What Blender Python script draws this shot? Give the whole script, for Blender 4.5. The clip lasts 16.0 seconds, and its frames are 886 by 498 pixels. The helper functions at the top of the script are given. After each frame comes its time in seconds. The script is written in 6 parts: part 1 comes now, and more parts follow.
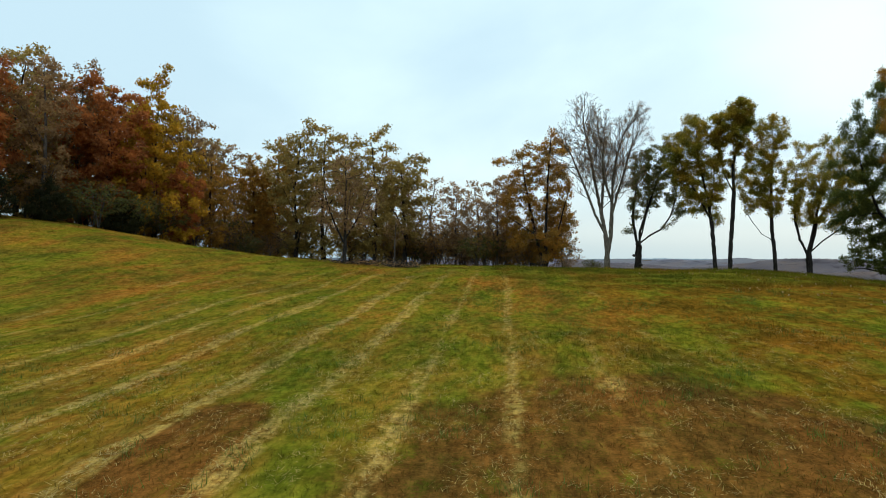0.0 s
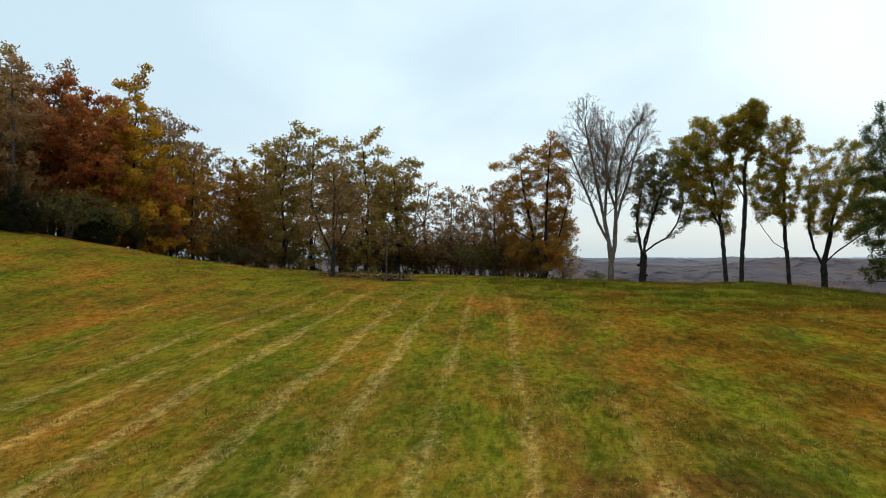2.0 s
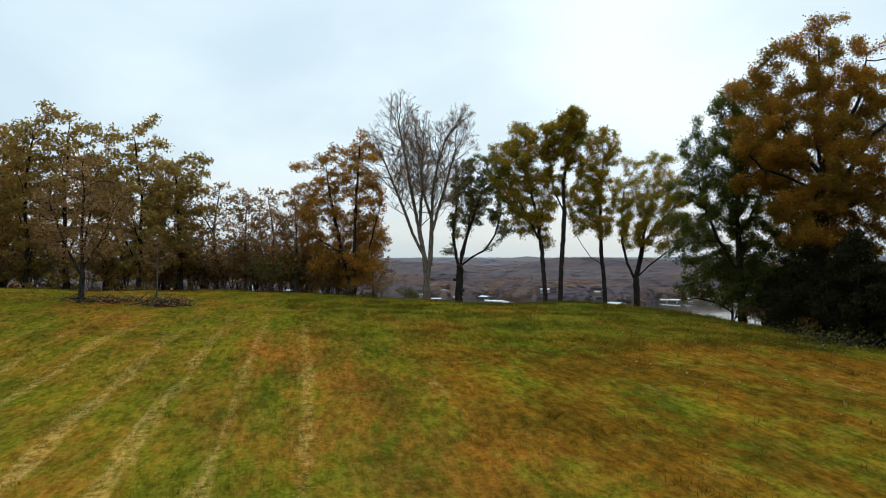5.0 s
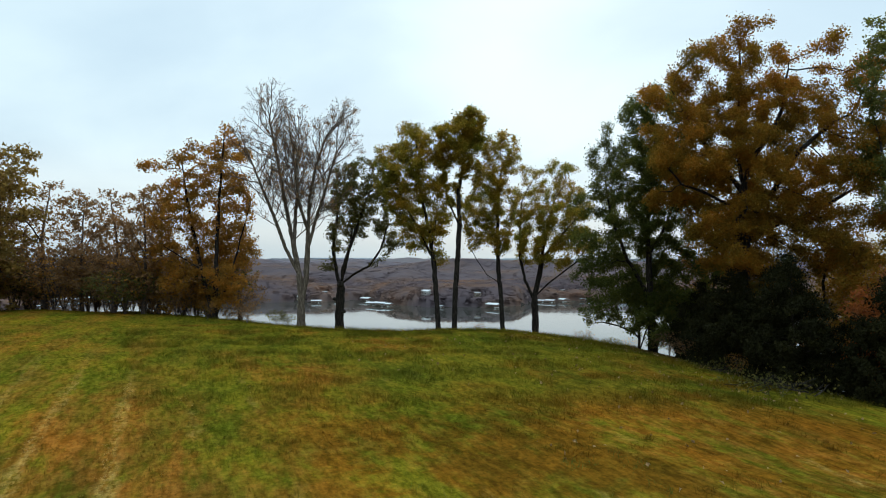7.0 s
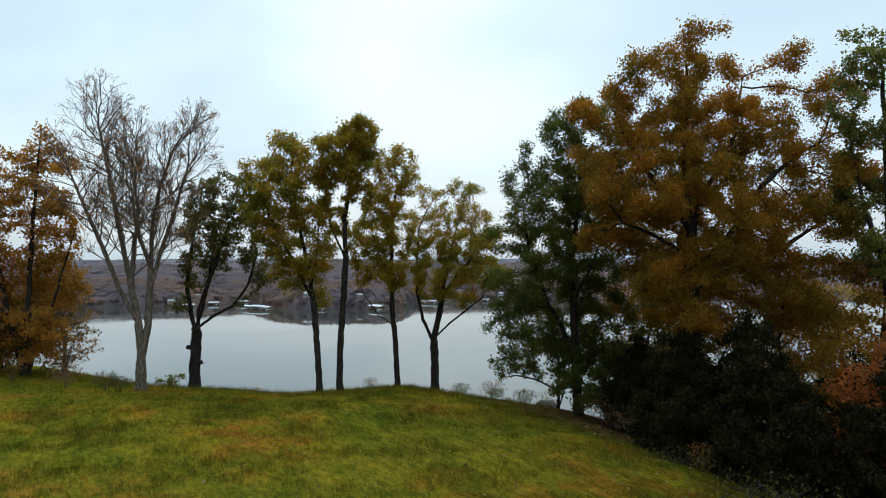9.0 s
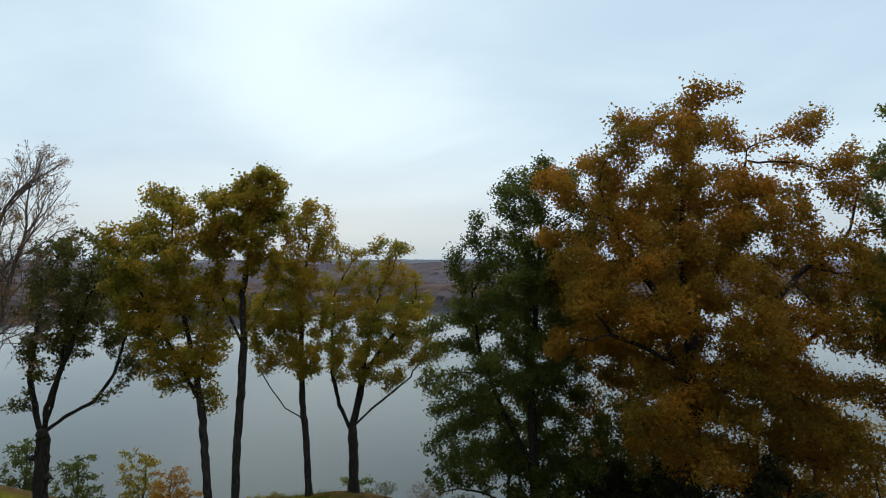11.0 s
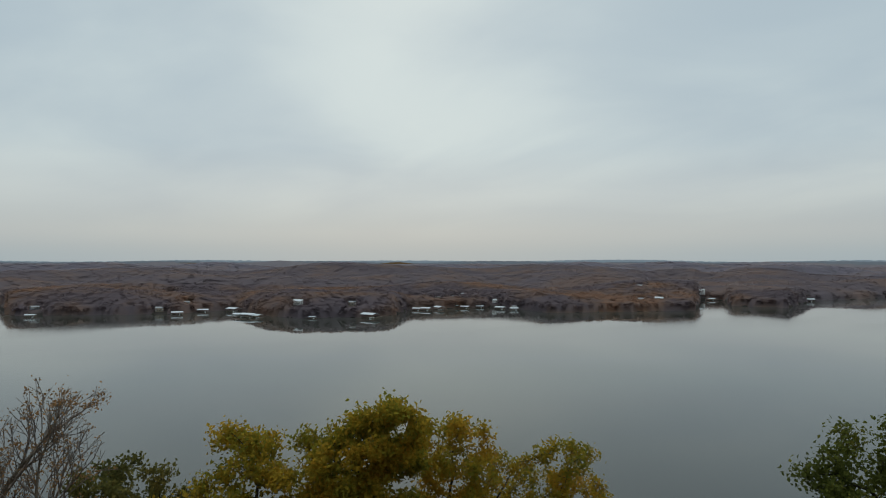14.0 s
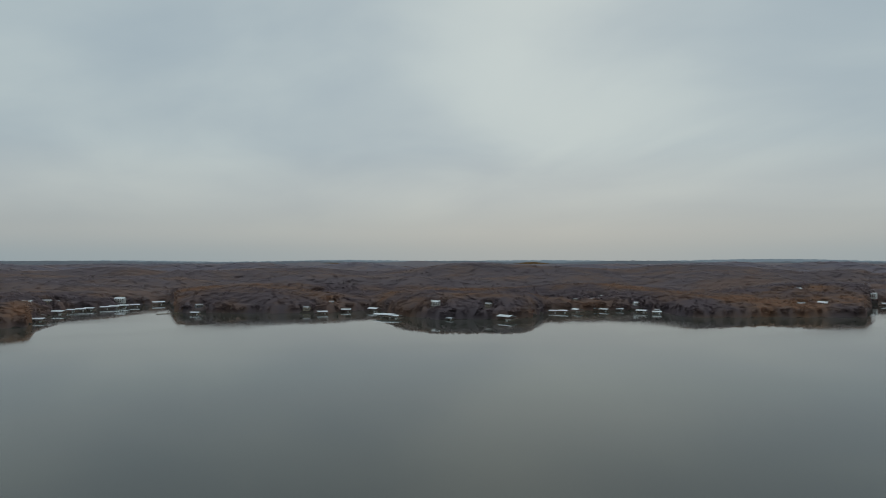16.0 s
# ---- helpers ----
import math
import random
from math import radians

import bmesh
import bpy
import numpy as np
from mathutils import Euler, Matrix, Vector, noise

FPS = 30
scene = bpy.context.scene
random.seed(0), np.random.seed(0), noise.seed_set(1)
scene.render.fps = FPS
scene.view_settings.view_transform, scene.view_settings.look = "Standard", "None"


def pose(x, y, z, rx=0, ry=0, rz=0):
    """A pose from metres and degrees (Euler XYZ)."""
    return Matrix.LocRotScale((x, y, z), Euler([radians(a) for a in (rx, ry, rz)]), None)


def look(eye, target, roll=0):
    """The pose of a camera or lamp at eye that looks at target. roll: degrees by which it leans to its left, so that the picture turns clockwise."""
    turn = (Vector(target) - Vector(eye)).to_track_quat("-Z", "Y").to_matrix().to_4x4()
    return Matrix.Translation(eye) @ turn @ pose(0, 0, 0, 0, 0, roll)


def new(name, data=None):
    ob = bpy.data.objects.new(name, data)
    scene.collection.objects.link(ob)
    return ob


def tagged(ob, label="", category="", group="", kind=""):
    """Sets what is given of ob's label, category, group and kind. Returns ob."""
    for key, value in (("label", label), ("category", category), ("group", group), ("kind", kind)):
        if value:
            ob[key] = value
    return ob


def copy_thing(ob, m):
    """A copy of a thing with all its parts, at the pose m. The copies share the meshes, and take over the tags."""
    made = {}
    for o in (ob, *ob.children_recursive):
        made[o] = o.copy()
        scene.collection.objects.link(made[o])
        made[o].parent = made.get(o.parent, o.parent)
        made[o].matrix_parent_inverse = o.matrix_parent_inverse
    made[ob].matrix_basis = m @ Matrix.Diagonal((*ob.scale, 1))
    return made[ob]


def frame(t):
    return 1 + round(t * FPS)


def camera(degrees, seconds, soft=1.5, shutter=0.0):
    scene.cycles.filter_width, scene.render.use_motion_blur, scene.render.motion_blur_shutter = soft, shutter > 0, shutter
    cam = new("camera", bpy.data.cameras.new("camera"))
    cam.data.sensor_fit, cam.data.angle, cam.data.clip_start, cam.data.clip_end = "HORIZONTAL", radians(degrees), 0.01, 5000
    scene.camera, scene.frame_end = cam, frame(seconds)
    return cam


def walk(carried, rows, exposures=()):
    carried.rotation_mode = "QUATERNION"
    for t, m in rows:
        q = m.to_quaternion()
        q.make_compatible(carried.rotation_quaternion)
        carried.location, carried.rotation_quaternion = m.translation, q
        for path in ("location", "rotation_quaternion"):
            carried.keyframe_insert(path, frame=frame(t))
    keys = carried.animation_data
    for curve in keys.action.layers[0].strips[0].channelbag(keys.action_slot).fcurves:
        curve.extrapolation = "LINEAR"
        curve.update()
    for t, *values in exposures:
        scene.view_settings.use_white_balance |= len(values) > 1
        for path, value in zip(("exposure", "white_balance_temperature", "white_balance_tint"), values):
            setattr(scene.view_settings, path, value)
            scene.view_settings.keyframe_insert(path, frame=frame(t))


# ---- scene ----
from math import sin, cos, pi, exp, log, sqrt, atan2

cam = camera(66.1, 16.0, soft=1.05)
PATH = [
    (0, pose(0.00, 0.00, 3.86, 90.93, -0.13, -0.00)),
    (0.5, pose(-0.19, 0.46, 4.02, 90.89, 0.02, -0.12)),
    (1, pose(-0.29, 1.05, 4.21, 90.81, 0.10, -0.17)),
    (1.5, pose(-0.28, 1.80, 4.45, 90.86, 0.02, -0.19)),
    (2, pose(-0.08, 2.65, 4.66, 90.88, 0.05, -0.53)),
    (2.5, pose(0.18, 3.52, 4.81, 90.96, -0.06, -1.73)),
    (3, pose(0.37, 4.37, 4.96, 90.96, -0.11, -4.15)),
    (3.5, pose(0.51, 5.26, 5.16, 90.93, -0.07, -7.17)),
    (4, pose(0.61, 6.26, 5.37, 90.95, -0.10, -10.38)),
    (4.5, pose(0.70, 7.34, 5.50, 90.89, 0.04, -13.55)),
    (7, pose(2.43, 13.29, 6.58, 90.88, -0.07, -26.45)),
    (7.5, pose(3.06, 14.65, 6.96, 90.90, -0.00, -28.70)),
    (8, pose(3.76, 16.05, 7.39, 90.89, 0.07, -31.21)),
    (8.5, pose(4.47, 17.48, 7.85, 90.90, 0.00, -33.96)),
    (9, pose(5.18, 18.90, 8.38, 90.88, 0.07, -36.31)),
    (11.5, pose(8.42, 25.30, 12.36, 90.90, 0.01, -45.27)),
    (12, pose(9.12, 26.80, 13.35, 90.90, 0.18, -44.97)),
    (12.5, pose(9.76, 28.08, 14.46, 90.93, 0.07, -45.43)),
    (13, pose(10.56, 29.29, 15.49, 90.94, -0.03, -44.29)),
    (13.5, pose(11.26, 30.60, 16.52, 90.99, -0.01, -40.90)),
    (14, pose(11.64, 32.24, 17.53, 90.93, -0.00, -37.02)),
    (14.5, pose(11.95, 34.11, 18.47, 90.83, 0.09, -33.16)),
    (15, pose(12.32, 36.04, 19.33, 90.79, 0.09, -29.64)),
    (15.5, pose(12.74, 37.99, 20.17, 90.82, 0.10, -26.58)),
    (16, pose(13.16, 39.96, 20.99, 90.87, 0.09, -25.77)),
]
walk(cam, PATH, exposures=[
    (0, 0.77, 6400, 4), (1.5, 0.75, 6500, 7), (3, 0.73, 6750, 11), (4.7, 0.71, 6650, 11), (7, 0.70, 6450, 9), (9, 0.72, 6400, 10), (11.5, 0.47, 6350, 12), (12.5, 0.32, 6500, 13),
    (13.3, 0.18, 6800, 12), (14.5, 0.0, 6900, 12), (16, -0.17, 6900, 12)])

LAKE = -60.4


# ---------------------------------------------------------------- light
def build_world():
    world = bpy.data.worlds.new("overcast_sky")
    scene.world = world
    world.use_nodes = True
    nt = world.node_tree
    nt.nodes.clear()
    N, L = nt.nodes.new, nt.links.new
    out, bg = N("ShaderNodeOutputWorld"), N("ShaderNodeBackground")
    L(bg.outputs[0], out.inputs[0])
    co = N("ShaderNodeTexCoord")
    sep = N("ShaderNodeSeparateXYZ")
    L(co.outputs["Generated"], sep.inputs[0])

    def m(op, a, b=None, c=None):
        n = N("ShaderNodeMath")
        n.operation = op
        for i, v in enumerate((a, b, c)):
            if v is None:
                continue
            if isinstance(v, (int, float)):
                n.inputs[i].default_value = v
            else:
                L(v, n.inputs[i])
        return n.outputs[0]

    up = m("MAXIMUM", sep.outputs[2], 0.0)
    # cloud sheet seen in perspective: it flattens towards the horizon
    den = m("ADD", up, 0.17)
    cx, cy = m("DIVIDE", sep.outputs[0], den), m("DIVIDE", sep.outputs[1], den)
    comb = N("ShaderNodeCombineXYZ")
    L(cx, comb.inputs[0]); L(cy, comb.inputs[1])
    rotm = N("ShaderNodeMapping")
    rotm.inputs["Rotation"].default_value = (0, 0, radians(25))
    rotm.inputs["Scale"].default_value = (0.9, 0.6, 1)
    L(comb.outputs[0], rotm.inputs[0])

    def noise_tex(scale, detail, rough, off):
        mp = N("ShaderNodeMapping")
        mp.inputs["Location"].default_value = off
        L(rotm.outputs[0], mp.inputs[0])
        n = N("ShaderNodeTexNoise")
        n.inputs["Scale"].default_value, n.inputs["Detail"].default_value, n.inputs["Roughness"].default_value = scale, detail, rough
        n.inputs["Distortion"].default_value = 0.35
        L(mp.outputs[0], n.inputs["Vector"])
        return n.outputs[0]

    big, small = noise_tex(0.62, 2.0, 0.45, (3.1, 1.7, 0)), noise_tex(1.5, 5.0, 0.5, (0.4, 5.2, 2))
    cloud = m("ADD", m("MULTIPLY", big, 0.58), m("MULTIPLY", small, 0.40))
    # where the hidden sun thins the cloud: az 34, el 9 degrees
    sund = Vector((sin(radians(34)) * cos(radians(9.5)), cos(radians(34)) * cos(radians(9.5)), sin(radians(9.5))))
    dot = N("ShaderNodeVectorMath")
    dot.operation = "DOT_PRODUCT"
    dot.inputs[1].default_value = sund
    L(co.outputs["Generated"], dot.inputs[0])
    glow = m("POWER", m("MAXIMUM", dot.outputs["Value"], 0.0), 60.0)
    glow2 = m("POWER", m("MAXIMUM", dot.outputs["Value"], 0.0), 7.0)
    val = m("ADD", cloud, m("ADD", m("MULTIPLY", glow, 0.07), m("MULTIPLY", glow2, 0.008)))
    ramp = N("ShaderNodeValToRGB")
    ramp.color_ramp.interpolation = "EASE"
    e = ramp.color_ramp.elements
    e[0].position, e[0].color = 0.38, (0.355, 0.463, 0.54, 1)
    e[1].position, e[1].color = 0.68, (0.515, 0.625, 0.655, 1)
    L(val, ramp.inputs[0])
    # warm pale band low down, grey-blue murk on the horizon itself
    low = N("ShaderNodeValToRGB")
    low.color_ramp.interpolation = "EASE"
    e = low.color_ramp.elements
    e[0].position, e[0].color = 0.0, (0.30, 0.385, 0.435, 1)
    e[1].position, e[1].color = 0.30, (0.43, 0.54, 0.60, 1)
    k = e.new(0.045); k.color = (0.38, 0.43, 0.45, 1)
    k = e.new(0.10); k.color = (0.43, 0.478, 0.495, 1)
    L(up, low.inputs[0])
    mixf = N("ShaderNodeMapRange")
    mixf.inputs["From Min"].default_value, mixf.inputs["From Max"].default_value = 0.02, 0.16
    L(up, mixf.inputs["Value"])
    mix = N("ShaderNodeMix")
    mix.data_type = "RGBA"
    L(m("MULTIPLY", mixf.outputs[0], 0.85), mix.inputs[0])
    L(low.outputs[0], mix.inputs[6]); L(ramp.outputs[0], mix.inputs[7])
    sky = N("ShaderNodeTexSky")
    sky.sky_type, sky.sun_disc = "NISHITA", False
    sky.sun_elevation, sky.sun_rotation = radians(26), radians(34)
    sk = N("ShaderNodeVectorMath")
    sk.operation = "SCALE"
    sk.inputs["Scale"].default_value = 0.004
    L(sky.outputs[0], sk.inputs[0])
    add = N("ShaderNodeVectorMath")
    add.operation = "ADD"
    L(mix.outputs[2], add.inputs[0]); L(sk.outputs[0], add.inputs[1])
    L(add.outputs[0], bg.inputs["Color"])
    # an overcast sky is brightest overhead
    zen = N("ShaderNodeMapRange")
    zen.interpolation_type = "SMOOTHSTEP"
    zen.inputs["From Min"].default_value, zen.inputs["From Max"].default_value = 0.36, 0.95
    zen.inputs["To Min"].default_value, zen.inputs["To Max"].default_value = 1.0, 2.3
    L(sep.outputs[2], zen.inputs["Value"])
    L(zen.outputs[0], bg.inputs["Strength"])


build_world()
sun_data = bpy.data.lights.new("sun", "SUN")
sun_data.energy, sun_data.angle, sun_data.color = 0.5, radians(25), (1.0, 0.95, 0.88)
sun = new("sun", sun_data)
sun.matrix_world = look((40 * sin(radians(34)), 40 * cos(radians(34)), 60), (0, 0, 0))


# ---------------------------------------------------------------- materials
class Nodes:
    """A small writer of node trees."""
    def __init__(self, name):
        self.mat = bpy.data.materials.new(name)
        self.mat.use_nodes = True
        self.nt = self.mat.node_tree
        self.nt.nodes.clear()
        self.out = self.nt.nodes.new("ShaderNodeOutputMaterial")

    def n(self, kind):
        return self.nt.nodes.new(kind)

    def put(self, value, socket):
        if isinstance(value, (int, float)):
            socket.default_value = value
        elif isinstance(value, (tuple, list, Vector)):
            v = tuple(value)
            socket.default_value = v + (1.0,) if len(v) == 3 and len(socket.default_value) == 4 else v
        else:
            self.nt.links.new(value, socket)

    def math(self, op, a, b=None, c=None):
        n = self.n("ShaderNodeMath")
        n.operation = op
        for i, v in enumerate((a, b, c)):
            if v is not None:
                self.put(v, n.inputs[i])
        return n.outputs[0]

    def mix(self, f, a, b):
        n = self.n("ShaderNodeMix")
        n.data_type = "RGBA"
        self.put(f, n.inputs[0]); self.put(a, n.inputs[6]); self.put(b, n.inputs[7])
        return n.outputs[2]

    def noise(self, vec, scale, detail=3.0, rough=0.55, dist=0.0):
        n = self.n("ShaderNodeTexNoise")
        self.put(vec, n.inputs["Vector"])
        n.inputs["Scale"].default_value, n.inputs["Detail"].default_value = scale, detail
        n.inputs["Roughness"].default_value, n.inputs["Distortion"].default_value = rough, dist
        return n.outputs[0]

    def range(self, v, a, b, lo=0.0, hi=1.0):
        n = self.n("ShaderNodeMapRange")
        n.interpolation_type = "SMOOTHSTEP"
        self.put(v, n.inputs[0])
        for i, x in enumerate((a, b, lo, hi)):
            n.inputs[i + 1].default_value = x
        return n.outputs[0]

    def ramp(self, f, stops):
        n = self.n("ShaderNodeValToRGB")
        e = n.color_ramp.elements
        for i, (p, c) in enumerate(stops):
            k = e[i] if i < 2 else e.new(p)
            k.position, k.color = p, (*c, 1)
        self.put(f, n.inputs[0])
        return n.outputs[0]

    def place(self):
        return self.n("ShaderNodeNewGeometry").outputs["Position"]

    def xyz(self, v):
        n = self.n("ShaderNodeSeparateXYZ")
        self.put(v, n.inputs[0])
        return n.outputs

    def vec(self, x, y, z=0.0):
        n = self.n("ShaderNodeCombineXYZ")
        for i, v in enumerate((x, y, z)):
            self.put(v, n.inputs[i])
        return n.outputs[0]

    def bump(self, h, strength, distance):
        n = self.n("ShaderNodeBump")
        n.inputs["Strength"].default_value, n.inputs["Distance"].default_value = strength, distance
        self.put(h, n.inputs["Height"])
        return n.outputs[0]

    def surface(self, colour, rough=0.8, metal=0.0, normal=None, spec=0.3):
        b = self.n("ShaderNodeBsdfPrincipled")
        self.put(colour, b.inputs["Base Color"]); self.put(rough, b.inputs["Roughness"])
        b.inputs["Metallic"].default_value, b.inputs["Specular IOR Level"].default_value = metal, spec
        if normal is not None:
            self.put(normal, b.inputs["Normal"])
        self.nt.links.new(b.outputs[0], self.out.inputs[0])
        return b


# lines of the mowing: how far to the side each lies, and how much straw is left on it
WINDROWS = [(-13.6, 0.4), (-12.1, 0.5), (-10.6, 0.4), (-9.1, 0.55), (-7.65, 0.75), (-6.15, 0.95), (-4.2, 1.0), (-2.75, 0.82), (-1.3, 0.6), (0.2, 0.55), (1.7, 0.3), (3.2, 0.25)]


def field_colour(s):
    """Mown autumn pasture: green and olive turf, rusty dry patches, bare brown ground, pale windrows of straw."""
    p = s.place()
    x, y, z = s.xyz(p)[:3]
    flat = s.vec(x, y)
    u0 = s.math("ADD", x, s.math("MULTIPLY", y, -0.085))
    drawn = s.vec(u0, s.math("MULTIPLY", y, 0.38))               # drawn out along the mowing
    big = s.noise(drawn, 0.16, 3, 0.55)
    mid = s.noise(drawn, 0.60, 4, 0.6)
    fine = s.noise(drawn, 3.4, 4, 0.65)
    tuft = s.noise(drawn, 5.0, 3, 0.7)
    grain = s.noise(flat, 24.0, 3, 0.7)
    green = s.mix(s.range(tuft, 0.35, 0.65), (0.082, 0.084, 0.007), (0.166, 0.152, 0.015))
    olive = s.mix(s.range(tuft, 0.3, 0.7), (0.123, 0.074, 0.010), (0.228, 0.134, 0.023))
    c = s.mix(s.range(s.math("ADD", s.math("MULTIPLY", mid, 0.62), s.math("MULTIPLY", fine, 0.38)), 0.40, 0.60), green, olive)
    lush = s.math("MULTIPLY", s.range(s.noise(flat, 0.20, 3, 0.6), 0.53, 0.66), s.range(fine, 0.3, 0.6))
    c = s.mix(s.math("MULTIPLY", lush, 0.5), c, s.mix(s.range(tuft, 0.3, 0.7), (0.035, 0.055, 0.007), (0.080, 0.098, 0.011)))
    rust = s.mix(s.range(tuft, 0.3, 0.7), (0.134, 0.054, 0.009), (0.255, 0.110, 0.023))
    out = s.math("ADD", s.math("MULTIPLY", s.range(y, 10.0, 24.0), 0.06), s.math("MULTIPLY", s.range(y, 34.0, 42.0), -0.05))
    hill = s.math("MULTIPLY", s.math("MULTIPLY", s.range(x, -9.0, -17.0), s.range(y, 30.0, 36.0)), s.range(mid, 0.36, 0.56))
    c = s.mix(s.math("MULTIPLY", hill, 0.7), c, rust)
    rusty = s.math("MULTIPLY", s.range(s.math("ADD", big, s.math("ADD", out, -0.045)), 0.43, 0.60), s.range(s.math("ADD", s.math("MULTIPLY", mid, 0.5), s.math("MULTIPLY", fine, 0.5)), 0.33, 0.60))
    c = s.mix(s.math("MULTIPLY", rusty, 0.9), c, rust)
    worn = s.math("MULTIPLY", s.math("MULTIPLY", s.range(u0, 1.0, 5.0), s.range(y, 36.0, 26.0)), s.range(s.math("ADD", s.math("MULTIPLY", mid, 0.55), s.math("MULTIPLY", s.noise(flat, 1.3, 4, 0.65), 0.45)), 0.42, 0.56))
    c = s.mix(s.math("MULTIPLY", worn, 0.80), c, s.mix(s.range(tuft, 0.3, 0.7), (0.080, 0.036, 0.005), (0.175, 0.078, 0.009)))
    brow = s.math("MULTIPLY", s.math("MULTIPLY", s.range(s.math("ADD", y, s.math("MULTIPLY", x, 0.5)), 32.0, 38.0), s.range(x, 1.0, 7.0)), s.range(s.noise(flat, 0.22, 4, 0.6), 0.36, 0.54))
    c = s.mix(s.math("MULTIPLY", brow, 0.85), c, s.mix(s.range(tuft, 0.3, 0.7), (0.066, 0.076, 0.008), (0.142, 0.138, 0.015)))
    # mowing lines: along y, leaning a little to +x
    wob = s.math("MULTIPLY", s.math("SUBTRACT", s.noise(flat, 0.16, 2), 0.5), 0.45)
    u = s.math("ADD", u0, wob)
    gap, ridge = 9.0, 0.0
    for at, much in WINDROWS:
        d = s.math("ABSOLUTE", s.math("ADD", u, -at))
        gap = s.math("MINIMUM", gap, d)
        ridge = s.math("MAXIMUM", ridge, s.math("MULTIPLY", s.math("SUBTRACT", 1.0, s.math("MULTIPLY", d, 1 / 0.30)), much))
    along = s.noise(s.vec(s.math("MULTIPLY", u, 0.9), s.math("MULTIPLY", y, 0.30)), 1.0, 3, 0.6)
    streak = s.noise(s.vec(s.math("MULTIPLY", u, 8.0), s.math("MULTIPLY", y, 1.6)), 1.0, 5, 0.75)
    near = s.range(y, 46.0, 22.0)
    broken = s.range(s.math("ADD", s.math("MULTIPLY", streak, 0.45), s.math("MULTIPLY", s.noise(flat, 4.5, 4, 0.7), 0.55)), 0.42, 0.58)
    line = s.math("MULTIPLY", s.range(s.math("ADD", ridge, s.math("MULTIPLY", s.math("SUBTRACT", along, 0.5), 1.9)), 0.22, 0.62), broken)
    line = s.math("MULTIPLY", line, near)
    band = s.math("MULTIPLY", s.range(gap, 0.30, 0.62), s.math("MULTIPLY", s.range(along, 0.38, 0.62), s.range(u, 2.6, 0.0)))
    c = s.mix(s.math("MULTIPLY", band, 0.45), c, s.mix(s.range(tuft, 0.3, 0.7), (0.075, 0.086, 0.007), (0.165, 0.154, 0.016)))
    # trodden brown ground round the start
    dx, dy = s.math("MULTIPLY", s.math("ADD", x, -2.3), 1 / 3.5), s.math("MULTIPLY", s.math("ADD", y, -5.2), 1 / 6.0)
    rad = s.math("ADD", s.math("ADD", s.math("MULTIPLY", dx, dx), s.math("MULTIPLY", dy, dy)), s.math("MULTIPLY", s.math("SUBTRACT", s.noise(flat, 0.9, 5, 0.65), 0.5), 1.5))
    ex, ey = s.math("MULTIPLY", s.math("ADD", x, 2.75), 1.25), s.math("MULTIPLY", s.math("ADD", y, -7.3), 0.45)
    rad = s.math("MINIMUM", rad, s.math("ADD", s.math("ADD", s.math("MULTIPLY", ex, ex), s.math("MULTIPLY", ey, ey)), s.math("MULTIPLY", s.math("SUBTRACT", s.noise(flat, 0.9, 5, 0.65), 0.5), 1.5)))
    bare = s.math("MULTIPLY", s.range(rad, 1.25, 0.7), s.range(s.math("ADD", s.math("MULTIPLY", fine, 0.6), s.math("MULTIPLY", grain, 0.4)), 0.28, 0.50))
    soil = s.mix(s.range(s.math("ADD", s.math("MULTIPLY", grain, 0.5), s.math("MULTIPLY", tuft, 0.5)), 0.34, 0.66), (0.059, 0.024, 0.007), (0.181, 0.074, 0.021))
    c = s.mix(s.math("MULTIPLY", bare, 0.9), c, soil)
    c = s.mix(s.math("MULTIPLY", line, 0.92), c, s.mix(s.range(grain, 0.3, 0.7), (0.27, 0.172, 0.046), (0.44, 0.290, 0.085)))
    c = s.mix(s.math("MULTIPLY", s.range(grain, 0.62, 0.78), 0.18), c, (0.268, 0.180, 0.046))
    # longer and shorter growth, clump by clump
    length = s.math("ADD", s.math("MULTIPLY", s.noise(drawn, 0.85, 3, 0.55), 0.6), s.math("MULTIPLY", s.noise(drawn, 0.33, 2, 0.5), 0.4))
    deep = s.n("ShaderNodeMix")
    deep.data_type, deep.blend_type = "RGBA", "MULTIPLY"
    deep.inputs[0].default_value = 1.0
    s.put(c, deep.inputs[6])
    s.put(s.ramp(length, [(0.36, (0.52, 0.62, 0.56)), (0.66, (1.30, 1.10, 0.86)), (0.5, (0.92, 0.89, 0.76))]), deep.inputs[7])
    c = deep.outputs[2]
    # blade by blade
    blade = s.n("ShaderNodeMix")
    blade.data_type, blade.blend_type = "RGBA", "MULTIPLY"
    blade.inputs[0].default_value = 1.0
    s.put(c, blade.inputs[6])
    s.put(s.ramp(s.math("ADD", s.math("MULTIPLY", s.noise(flat, 8.0, 4, 0.75), 0.6), s.math("MULTIPLY", s.noise(s.vec(s.math("MULTIPLY", u0, 9.0), s.math("MULTIPLY", y, 2.6)), 1.0, 3, 0.7), 0.4)),
                 [(0.34, (0.46, 0.50, 0.50)), (0.68, (1.30, 1.22, 1.12)), (0.5, (0.84, 0.84, 0.84))]), blade.inputs[7])
    c = blade.outputs[2]
    return c, grain, fine, flat, drawn


